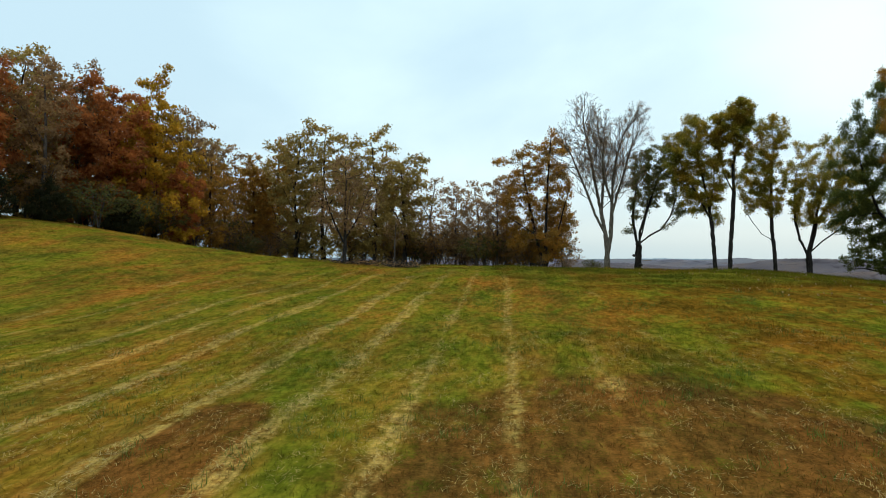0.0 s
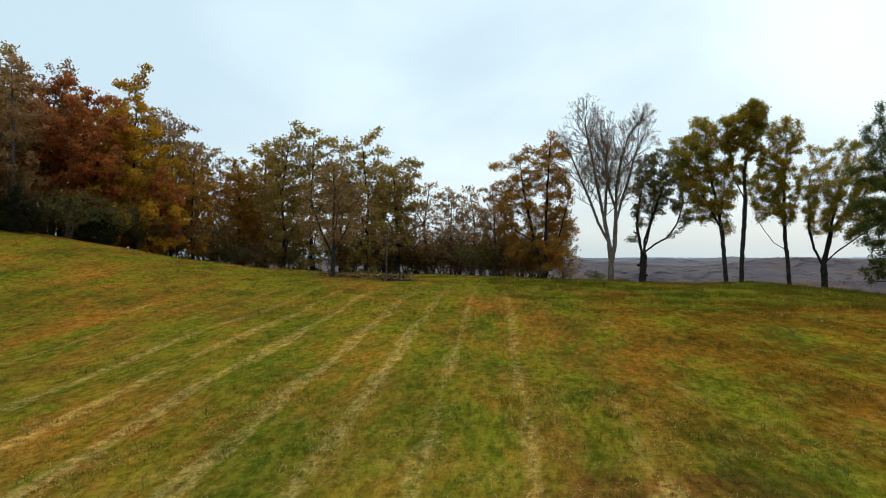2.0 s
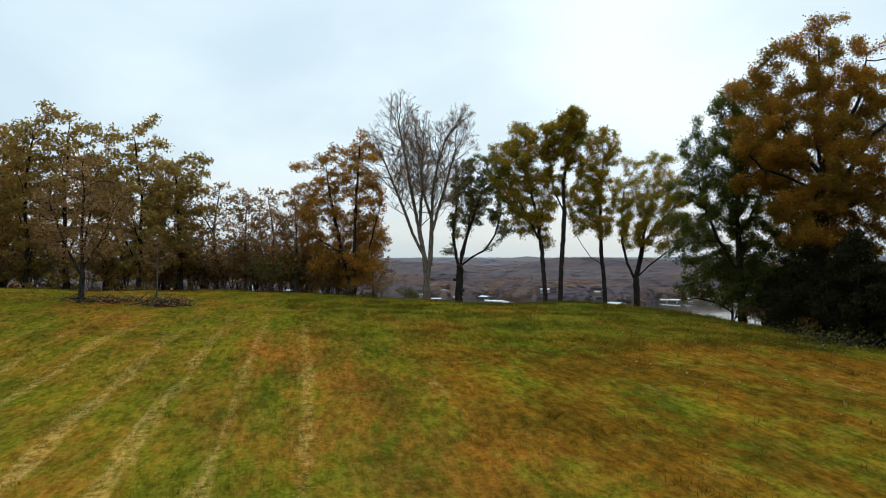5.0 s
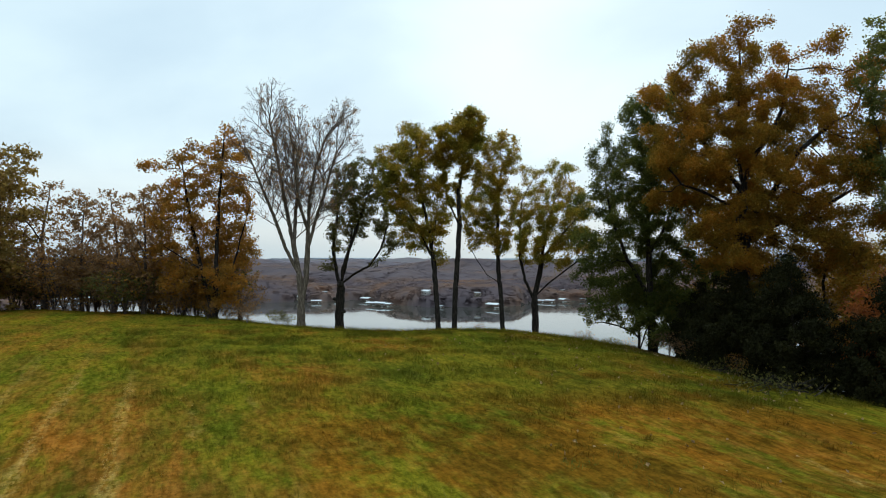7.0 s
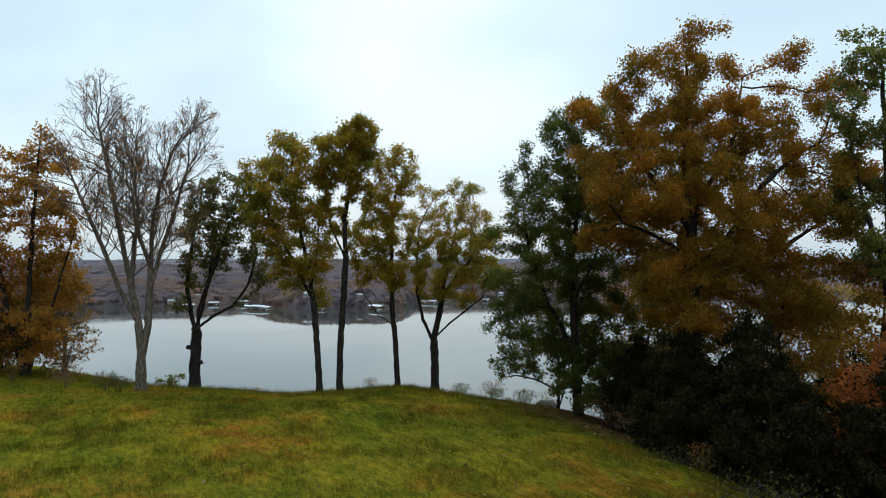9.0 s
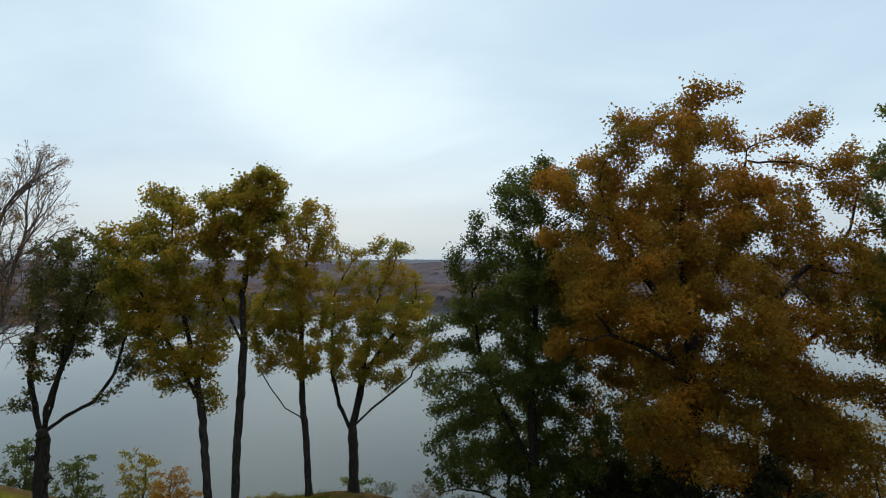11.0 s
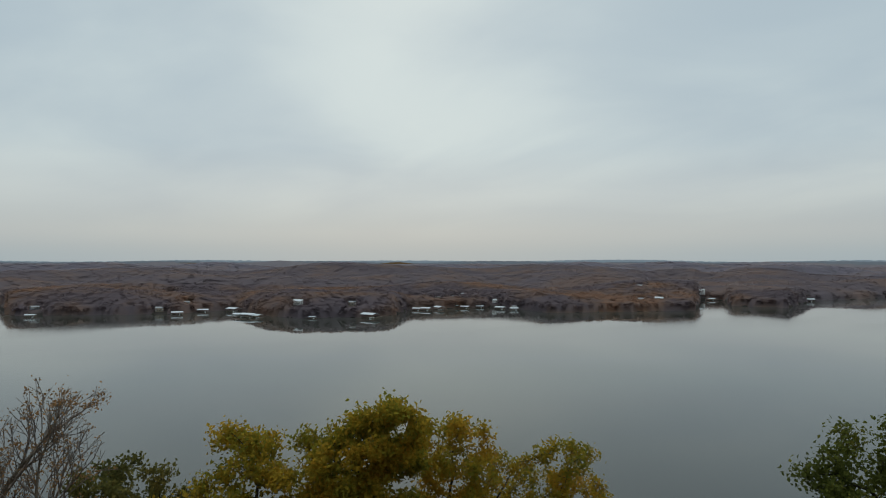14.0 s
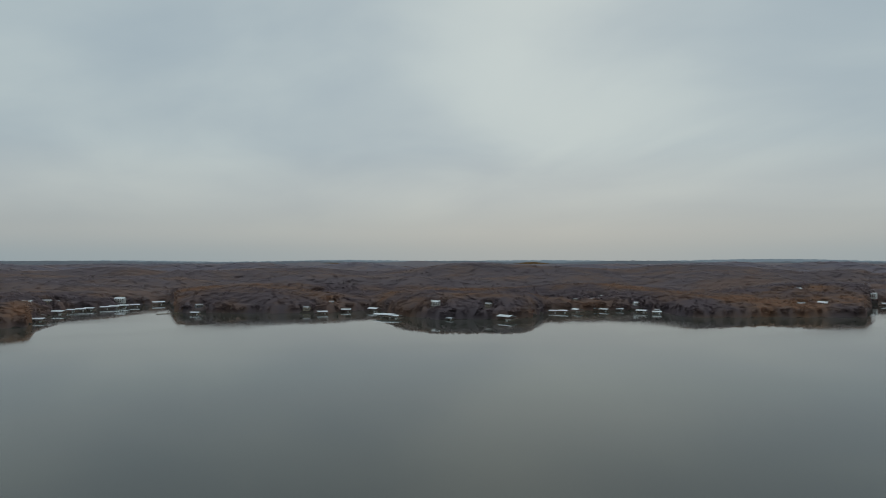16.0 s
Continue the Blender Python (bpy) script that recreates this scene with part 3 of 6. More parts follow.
def fork(stems, rng, length=1.5, depth=4, step=0.24, spread=34, lift=0.10, gap=0.42):
    """Upswept branching: each shoot bends upward and throws side shoots all along. Returns places and parents."""
    P, par = grow(stems, [(0, 0, -50, 0.1, 0.1, 0.1)], 1, step, rng, reach=0.1)
    P, par = [Vector(p) for p in P], list(par)

    def shoot(i, d, l, k):
        n = max(2, int(l / step))
        wander = Vector(rng.normal(size=3)) * 0.05
        for j in range(n):
            d = (d + Vector((0, 0, lift)) + wander + Vector(rng.normal(size=3)) * 0.07).normalized()
            P.append(P[i] + d * step); par.append(i)
            i = len(P) - 1
            if k > 1 and j > 0 and rng.uniform() < gap * (1.25 if k == 2 else 1.0):
                ax = d.cross(Vector(rng.normal(size=3))).normalized()
                shoot(i, Matrix.Rotation(radians(rng.uniform(0.6, 1.2) * spread), 3, ax) @ d, l * rng.uniform(0.38, 0.66), k - 1)
        if k > 1:
            for sgn in (-1, 1):
                ax = d.cross(Vector(rng.normal(size=3))).normalized()
                shoot(i, Matrix.Rotation(radians(sgn * spread * 0.5), 3, ax) @ d, l * 0.6, k - 1)

    kids = [0] * len(P)
    for q in par:
        if q >= 0:
            kids[q] += 1
    m = len(P)
    top = max(p.z for p in P)
    for i in range(m):
        z = P[i].z
        if z < 4.8 or par[i] < 0:
            continue
        d = (P[i] - P[par[i]]).normalized()
        if kids[i] == 0:
            for q in range(3):
                ax = d.cross(Vector(rng.normal(size=3))).normalized()
                shoot(i, Matrix.Rotation(radians(rng.uniform(0.2, 0.7) * spread), 3, ax) @ d, length * rng.uniform(0.8, 1.1), depth - 1)
        elif rng.uniform() < 0.2 + 0.65 * min(1, (z - 4.8) / 2.6):
            ax = d.cross(Vector(rng.normal(size=3))).normalized()
            shoot(i, Matrix.Rotation(radians(rng.uniform(0.9, 1.5) * spread), 3, ax) @ d, length * (0.75 + 0.5 * (1 - z / top)) * rng.uniform(0.7, 1.1), depth - 1)
    return np.array([p[:] for p in P]), np.array(par)


def thickness(par, base, tip):
    n = len(par)
    tips = np.ones(n)
    has = np.zeros(n, bool); has[par[par >= 0]] = True
    tips[has] = 0
    for i in range(n - 1, 0, -1):
        if par[i] >= 0:
            tips[par[i]] += tips[i]
    ex = log(base / tip) / max(log(max(tips[0], 2)), 0.1)
    return tip * np.maximum(tips, 1) ** ex, tips


def tubes(P, par, rad, tips, limbs, flare=1.35):
    """Tapered wood: the trunk, the main limbs one by one, and last all twigs. Returns (verts, faces) of each."""
    n = len(P)
    kids = [[] for _ in range(n)]
    for i, p in enumerate(par):
        if p >= 0:
            kids[p].append(i)
    starts, sets = [(0, -1)], []
    while starts:
        i, come = starts.pop()
        chain = [i] if come < 0 else [come, i]
        while kids[i]:
            ks = sorted(kids[i], key=lambda q: -tips[q])
            starts += [(q, i) for q in ks[1:]]
            i = ks[0]
            chain.append(i)
        sets.append(chain)
    outs = []
    rest = sorted(sets[1:], key=lambda c: -tips[c[1]])
    big = [c for c in rest[:limbs] if rad[c[1]] > 0.022]
    for group in [sets[:1]] + [[c] for c in big] + [rest[len(big):]]:
        V, F, base = [], [], 0
        for chain in group:
            r0 = rad[chain[1]] if len(chain) > 1 else rad[chain[0]]
            sides = 9 if r0 > 0.09 else 6 if r0 > 0.035 else 4 if r0 > 0.014 else 3
            pts = P[chain]
            tan = np.gradient(pts, axis=0) if len(pts) > 1 else np.array([[0, 0, 1.0]])
            tan /= np.linalg.norm(tan, axis=1)[:, None] + 1e-9
            ref = np.array([0.31, 0.95, 0.05])
            u = np.cross(tan, ref); u /= np.linalg.norm(u, axis=1)[:, None] + 1e-9
            w = np.cross(tan, u)
            rr = rad[chain].copy()
            if chain is not sets[0] and len(chain) > 1:
                rr[0] = rr[1]
            if chain[0] == 0:
                h = pts[:, 2] - pts[0, 2]
                rr = rr * (1 + (flare - 1) * np.exp(-h / 0.45))
            a = np.arange(sides) * 2 * pi / sides
            ring = pts[:, None] + rr[:, None, None] * (np.cos(a)[None, :, None] * u[:, None] + np.sin(a)[None, :, None] * w[:, None])
            if sides >= 6:
                ring = ring + (ring - pts[:, None]) * (0.16 * np.sin(a * 3 + pts[:1, 2] * 2)[None, :, None] + 0.06 * np.sin(np.arange(len(pts)) * 1.7)[:, None, None])
            V.append(ring.reshape(-1, 3))
            m = len(chain)
            i, j = np.meshgrid(np.arange(m - 1), np.arange(sides), indexing="ij")
            k = (j + 1) % sides
            F.append(base + np.stack([i * sides + j, i * sides + k, (i + 1) * sides + k, (i + 1) * sides + j], -1).reshape(-1, 4))
            base += m * sides
        outs.append((np.vstack(V) if V else np.zeros((0, 3)), np.vstack(F) if F else np.zeros((0, 4), int)))
    return outs


def leaf_mesh(name, C, size, slim, material, rng, droop=0.25, fold=0.25, plain=False):
    """Many single leaves, each a small blade folded on its midrib."""
    n = len(C)
    d = rng.normal(size=(n, 3)); d[:, 2] -= droop
    d /= np.linalg.norm(d, axis=1)[:, None]
    up = rng.normal(size=(n, 3)) * 0.8; up[:, 2] += 0.7
    s = np.cross(d, up); s /= np.linalg.norm(s, axis=1)[:, None] + 1e-9
    nn = np.cross(s, d)
    L = (size * rng.uniform(0.65, 1.3, n))[:, None]
    W = L * slim
    if plain:                       # far off: one blade without the fold
        V = np.stack([C - d * L * 0.55 - s * W * 0.45, C + s * W * 0.55 - d * L * 0.1, C + d * L * 0.55], 1).reshape(-1, 3)
        return mesh_np(name, V, np.arange(len(V)).reshape(-1, 3), material)
    V = np.stack([C - d * L * 0.5, C + s * W * 0.5 + nn * W * fold + d * L * 0.08, C + d * L * 0.5, C - s * W * 0.5 + nn * W * fold + d * L * 0.08], 1).reshape(-1, 3)
    b = np.arange(n)[:, None] * 4
    F = np.concatenate([b + [0, 1, 2], b + [0, 2, 3]], 1).reshape(-1, 3)
    return mesh_np(name, V, F, material)


def tree(name, at, stems, lobes, label, seed, bark, leaf=None, leaves=8000, size=0.15, slim=0.66, count=420, step=0.32,
         base=0.16, tip=0.008, clumps=170, spread=0.30, loose=0.62, group="", rise=0.12, kill=1.7, category="tree", droop=0.25, jitter=0.18, limbs=6, upswept=None, fine=2.2, twig_bark=None, plain=False, airy=1.3, scale=1.0):
    """A tree with a tapered trunk, limbs and a crown of single leaves in sprays."""
    rng = np.random.RandomState(seed)
    count = int(count * 1.8)
    lobes = [(*l[:3], l[3] * airy, l[4] * airy, l[5] * (1 + (airy - 1) * 0.5), *l[6:]) for l in lobes]
    P, par = fork(stems, rng, **upswept) if upswept else grow(stems, lobes, count, step, rng, kill=kill, rise=rise, jitter=jitter)
    rad, tips = thickness(par, base, tip)
    wood = tubes(P, par, rad, tips, limbs)
    ob = new(name)
    ob.matrix_basis = Matrix.Translation(at) @ Matrix.Diagonal((scale, scale, scale, 1))
    tagged(ob, label, category, group)
    for k, (v, f) in enumerate(wood):
        kind = "trunk" if k == 0 else "twigwork" if k == len(wood) - 1 else "limb"
        if len(f):
            o = part(kind, mesh_np(kind, v, f, twig_bark or bark if kind == "twigwork" else bark, True), ob)
            if kind == "twigwork":
                tagged(o, kind="stuff")
    if leaf:
        thin = np.where((tips <= (2 if upswept else 4)) & (np.arange(len(P)) > 3))[0]
        ends = np.where((tips <= 2) & (np.arange(len(P)) > 3))[0]
        # sprays sit at the ends of the twigs, each a little apart from the next
        cen = np.zeros((0, 3))
        for k in rng.permutation(ends):
            if len(cen) >= clumps * 3:
                break
            if not len(cen) or np.min(((cen - P[k]) ** 2).sum(1)) > (0.95 * spread) ** 2:
                cen = np.vstack([cen, P[k]])
        leaves, size = int(leaves * fine), size * (0.82 if fine > 1.5 else 1.0)
        nl = int(leaves * loose * 0.75)
        ball = spread * 1.1 * rng.uniform(0.55, 1.3, len(cen))
        pk = rng.choice(len(cen), leaves - nl, p=ball ** 2.4 / (ball ** 2.4).sum())
        way = rng.normal(size=(leaves - nl, 3))
        way /= np.linalg.norm(way, axis=1)[:, None]
        way *= (rng.uniform(0, 1, leaves - nl) ** 0.5 * rng.uniform(0.7, 1.35, leaves - nl))[:, None]
        C = np.vstack([cen[pk] + way * ball[pk][:, None] * np.array([1.1, 1.1, 0.8]),
                       P[rng.choice(thin, nl)] + rng.normal(size=(nl, 3)) * min(0.14, spread * 0.45)])
        tagged(part("crown", leaf_mesh("crown", C, size, slim, leaf, rng, droop, plain=plain), ob), kind="stuff")
    return ob


def on(x, y, sink=0.12):
    return (x, y, float(land(x, y)) - sink)


def side(d, f=0.0, yaw=-31.0):
    """Metres to the right and away, seen along the given heading, as x and y."""
    a = radians(yaw)
    return (d * cos(a) - f * sin(a), d * sin(a) + f * cos(a))


def R(d, f, z):
    return (*side(d, f), z)


def lobe(d, f, z, rx, rz, w=1.0):
    return (*side(d, f), z, rx, rx, rz, w)


# ---------------------------------------------------------------- the row of trees on the brow
def brow_trees():
    # tall leafless tree, two grey stems that fan out
    tree("bare_tree", on(11.9, 49.4), [
        [(0, 0, 0), R(0.0, 0, 1.6), R(-0.12, 0, 3.0), R(-0.5, 0.1, 4.7), R(-1.0, 0.2, 7.0), R(-1.4, 0.2, 9.2), R(-1.8, 0.1, 11.2)],
        [R(0.0, 0, 1.2), R(0.25, 0.1, 2.8), R(0.32, 0.2, 5.0), R(0.4, 0.1, 7.0), R(0.8, -0.2, 8.6), R(1.4, -0.4, 10.2)],
        [R(-0.1, 0, 2.9), R(-0.8, -0.3, 4.4), R(-1.3, -0.6, 6.0), R(-2.0, -0.8, 7.8), R(-2.5, -0.8, 9.0)],
        [R(0.3, 0.1, 4.2), R(0.8, 0.1, 6.0), R(1.4, -0.2, 7.6), R(2.0, -0.5, 9.4)],
        [R(0.32, 0.2, 5.2), R(0.1, -0.7, 6.6), R(0.0, -1.1, 8.0), R(0.2, -1.2, 9.4)],
        [R(-0.4, 0, 4.5), R(-0.6, 0.9, 6.2), R(-0.6, 1.4, 7.8), R(-0.9, 1.5, 9.4)]],
        [], "tall leafless grey-barked tree with two fanning stems on the brow", 11, BARK_GREY, BROWN, leaves=6500, size=0.08, step=0.24,
        base=0.20, tip=0.0056, clumps=120, spread=0.16, group="trees on the brow", limbs=14, upswept=dict(length=1.35, depth=5, step=0.17, spread=42, lift=0.05, gap=0.43), twig_bark=BARK_PALE)
    # squat oak with a thick burred trunk
    tree("oak_tree", on(14.85, 52.0), [
        [(0, 0, 0), R(0.02, 0, 1.4), R(0.1, 0, 2.7), R(0.3, 0.1, 3.5), R(0.6, 0.2, 5.0), R(0.8, 0.2, 7.0)],
        [R(0.08, 0, 2.5), R(-0.2, 0.2, 3.3), R(-0.4, 0.2, 4.6), R(-0.2, 0.2, 6.2), R(0.1, 0.1, 7.6)],
        [R(0.1, 0, 2.6), R(0.3, -0.4, 3.6), R(0.9, -0.6, 5.2), R(1.5, -0.5, 7.0)],
        [R(0.1, 0, 2.7), R(0.9, -0.1, 3.3), R(1.7, -0.2, 3.7), R(2.3, -0.2, 4.6), R(2.6, 0, 5.8)],
        [R(1.7, -0.2, 3.7), R(2.4, -0.3, 4.1), R(3.2, -0.3, 4.9)]],
        [lobe(1.3, -0.6, 8.9, 0.68, 0.45), lobe(0.3, 0.1, 8.4, 0.79, 0.57), lobe(1.8, -0.5, 8.2, 0.79, 0.68), lobe(-0.0, 0.2, 7.6, 0.68, 0.57), lobe(1.0, -0.2, 7.6, 1.02, 0.68), lobe(2.3, 0.4, 7.5, 0.57, 0.57), lobe(0.4, -0.6, 6.8, 0.91, 0.45, 0.6), lobe(1.8, -0.5, 6.8, 0.91, 0.57, 0.7), lobe(-0.2, 0.3, 6.5, 0.57, 0.45, 0.5), lobe(1.3, 0.0, 5.8, 1.13, 0.57, 0.4), lobe(-0.1, 0.1, 5.6, 0.68, 0.57, 0.4), lobe(2.6, 0.5, 5.8, 0.79, 0.57, 0.4), lobe(2.8, -0.0, 4.8, 0.68, 0.27, 0.5), lobe(-0.0, 0.4, 4.6, 0.68, 0.45, 0.4), lobe(-0.7, 0.0, 3.7, 0.34, 0.34, 0.4)],
        "squat dull-green oak with a thick burred black trunk", 12, BARK, OAKGREEN, leaves=9000, size=0.13, count=520, step=0.22,
        base=0.215, tip=0.0062, clumps=200, spread=0.24, group="trees on the brow", rise=0.3, airy=1.27, scale=1.10)
    # slim hickory-like trees
    tree("slim_tree", on(18.4, 45.95), [
        [(0, 0, 0), R(-0.1, 0, 2.0), R(-0.25, 0, 4.0), R(-0.5, 0, 5.6), R(-0.9, 0, 7.4), R(-1.2, 0, 9.2), R(-1.2, 0, 10.4)],
        [R(-0.3, 0, 4.2), R(-1.0, 0.2, 5.6), R(-1.9, 0.2, 7.2), R(-2.4, 0.1, 8.4)],
        [R(-0.35, 0, 4.6), R(-0.1, -0.3, 6.2), R(0.0, -0.3, 7.6)]],
        [lobe(-1.4, 0.4, 10.7, 0.80, 0.68), lobe(-2.6, -0.2, 9.6, 0.80, 0.57), lobe(-1.9, -0.7, 8.9, 1.14, 0.80), lobe(-0.7, -0.7, 9.9, 0.68, 0.91), lobe(-2.4, -0.1, 7.7, 0.91, 0.80), lobe(-1.2, -0.2, 7.7, 0.91, 0.91), lobe(-0.2, 0.0, 7.7, 0.68, 0.91), lobe(-1.9, -0.3, 6.8, 0.91, 0.68), lobe(-0.7, 0.0, 6.0, 1.14, 0.80), lobe(0.2, -0.3, 6.5, 0.46, 0.68), lobe(-1.2, 0.0, 5.1, 0.91, 0.57, 0.6), lobe(-0.2, 0.2, 4.4, 0.57, 0.68, 0.7)],
        "slim dark-stemmed tree with a tall olive-yellow crown", 13, BARK, OLIVE, leaves=17000, size=0.125, count=480, step=0.26,
        base=0.125, tip=0.008, clumps=210, spread=0.30, group="trees on the brow", rise=0.25, airy=1.34)
    tree("slim_tree", on(19.35, 45.9), [
        [(0, 0, 0), R(0.02, 0, 2.2), R(0.18, 0, 4.6), R(0.25, 0, 6.2), R(0.2, 0, 7.8), R(0.5, 0, 9.6), R(0.6, 0, 11)],
        [R(0.25, 0, 6.0), R(-0.4, 0.1, 7.4), R(-0.6, 0.1, 8.8)],
        [R(0.22, 0, 6.2), R(0.9, -0.1, 7.4), R(1.4, -0.1, 8.4)]],
        [lobe(0.8, -0.8, 11.5, 0.81, 0.58), lobe(-0.2, -0.6, 10.8, 0.81, 0.58), lobe(1.2, -0.4, 10.7, 0.46, 0.58), lobe(-0.7, -0.1, 9.6, 0.58, 0.70), lobe(0.4, -0.7, 9.7, 0.81, 0.70), lobe(-0.5, -0.3, 8.3, 0.58, 0.70, 0.5), lobe(1.0, -0.2, 8.7, 0.58, 0.70, 0.5), lobe(0.1, 0.2, 7.4, 0.58, 0.58, 0.3)],
        "slim tall tree with a dark stem and olive crown", 14, BARK, OLIVE, leaves=13000, size=0.125, count=400, step=0.26,
        base=0.13, tip=0.008, clumps=160, spread=0.28, group="trees on the brow", rise=0.25, airy=1.30)
    tree("slim_tree", on(22.75, 46.5), [
        [(0, 0, 0), R(-0.08, 0, 2.0), R(-0.25, 0, 3.8), R(-0.3, 0, 5.4), R(-0.3, 0, 7.2), R(-0.1, 0, 9.4)],
        [R(-0.15, 0, 3.1), R(-0.9, -0.1, 3.6), R(-1.5, -0.1, 4.5), R(-1.9, -0.1, 5.2)],
        [R(-0.3, 0, 4.4), R(0.3, 0.1, 5.8), R(0.6, 0.1, 7.2)]],
        [lobe(-0.2, -1.1, 10.9, 0.76, 0.55), lobe(-0.8, -0.7, 10.4, 0.50, 0.50), lobe(0.4, -1.3, 10.1, 0.50, 0.63), lobe(-0.3, -0.9, 9.3, 0.88, 0.76), lobe(-0.8, -1.3, 8.2, 0.76, 0.76), lobe(-1.1, -0.3, 7.2, 1.01, 0.76), lobe(0.0, -1.0, 7.7, 0.76, 0.76), lobe(-1.4, -0.4, 6.1, 0.76, 0.63, 0.7), lobe(-0.3, -1.0, 5.6, 0.76, 0.63, 0.7), lobe(0.2, -0.3, 6.6, 0.50, 0.76, 0.6)],
        "slim tree with a lone bare side limb and olive-brown leaves", 15, BARK, OLIVE, leaves=11500, size=0.125, count=380, step=0.26,
        base=0.12, tip=0.008, clumps=160, spread=0.27, group="trees on the brow", rise=0.25, airy=1.38)
    tree("forked_tree", on(25.3, 47.0), [
        [(0, 0, 0), R(0.0, 0, 1.6), R(-0.05, 0, 2.9), R(0.25, 0, 4.2), R(0.5, 0, 5.8), R(0.9, 0, 7.6)],
        [R(-0.05, 0, 2.6), R(-0.6, 0.1, 3.8), R(-0.9, 0.1, 5.2), R(-0.9, 0.1, 6.8), R(-0.8, 0, 8.4)],
        [R(-0.05, 0, 2.8), R(0.7, -0.2, 3.6), R(1.6, -0.3, 4.3), R(2.4, -0.3, 4.9)],
        [R(0.4, 0, 5.0), R(1.3, 0.1, 6.2), R(2.0, 0.1, 7.0)]],
        [lobe(-0.3, -0.4, 10.1, 0.59, 0.48), lobe(1.5, -0.5, 10.3, 0.67, 0.53), lobe(-0.7, -0.2, 8.9, 0.67, 0.53), lobe(1.1, 0.2, 9.2, 0.93, 0.67), lobe(2.4, 0.2, 9.0, 0.67, 0.53), lobe(-0.5, -0.2, 7.6, 0.80, 0.67), lobe(1.1, -0.9, 7.6, 1.20, 0.80), lobe(2.5, -0.2, 7.9, 0.93, 0.67), lobe(0.3, -0.7, 6.2, 1.33, 0.67, 0.7), lobe(2.4, 0.0, 6.2, 1.33, 0.67, 0.8), lobe(-0.5, 0.3, 5.4, 0.80, 0.53, 0.5), lobe(3.4, -0.3, 5.9, 0.67, 0.53, 0.6), lobe(1.1, -0.2, 5.1, 1.07, 0.53, 0.4)],
        "low-forking oak with spreading limbs and olive-gold leaves", 16, BARK, OLIVE, leaves=17500, size=0.12, count=620, step=0.26,
        base=0.19, tip=0.010, clumps=190, spread=0.27, group="trees on the brow", rise=0.15, airy=1.32)
    # orange-brown clump beside the bare tree, several stems
    tree("autumn_tree", on(8.3, 55.6), [
        [(0, 0, 0), R(0.1, 0, 3), R(0.2, 0, 6), R(0.4, 0, 9), R(0.6, 0, 11.5)],
        [(0, 0, 0), R(-0.7, 0.2, 2.2), R(-1.4, 0.3, 5), R(-2.0, 0.3, 8), R(-2.2, 0.3, 10)],
        [(0, 0, 0), R(0.8, -0.2, 2), R(1.6, -0.3, 4.4), R(2.3, -0.3, 7)],
        [R(0.1, 0, 2.5), R(-1.2, -0.5, 3.4), R(-2.8, -0.7, 4.4)]],
        [lobe(-0.6, 0.4, 10.2, 0.91, 0.60), lobe(0.9, 0.8, 10.1, 0.91, 0.76), lobe(-2.0, -0.4, 9.5, 0.91, 0.60), lobe(-3.7, -1.1, 9.0, 0.60, 0.45), lobe(-0.4, 0.3, 8.8, 1.36, 0.91), lobe(1.5, -0.9, 8.8, 0.76, 0.91), lobe(-2.7, 0.6, 7.9, 1.06, 0.76), lobe(-0.7, 0.7, 7.2, 1.36, 0.91), lobe(1.2, -0.2, 7.2, 1.06, 0.91), lobe(-3.7, 1.1, 6.9, 0.60, 0.60, 0.7), lobe(-2.3, -0.8, 5.9, 1.21, 0.91), lobe(-0.1, 1.1, 5.3, 1.36, 0.91), lobe(1.9, -0.1, 5.9, 0.60, 0.76, 0.7), lobe(-3.3, 0.6, 4.3, 0.91, 0.76), lobe(-1.3, 0.6, 4.0, 1.21, 0.91), lobe(0.9, 1.2, 4.0, 1.21, 0.76), lobe(-3.6, 1.1, 2.7, 0.91, 0.76, 0.8), lobe(-1.7, -1.1, 2.1, 1.06, 0.76, 0.8), lobe(1.3, -1.2, 2.4, 1.06, 0.76, 0.9), lobe(-0.0, 0.1, 1.5, 1.06, 0.60, 0.6), lobe(1.3, -1.1, 1.1, 0.76, 0.45, 0.7), lobe(-3.0, 0.4, 1.1, 0.91, 0.60, 0.7)],
        "broad orange-brown autumn tree with several stems", 17, BARK, ORANGE, leaves=17000, size=0.17, count=900, step=0.36,
        base=0.24, tip=0.010, clumps=230, spread=0.36, group="trees on the brow", airy=1.3)


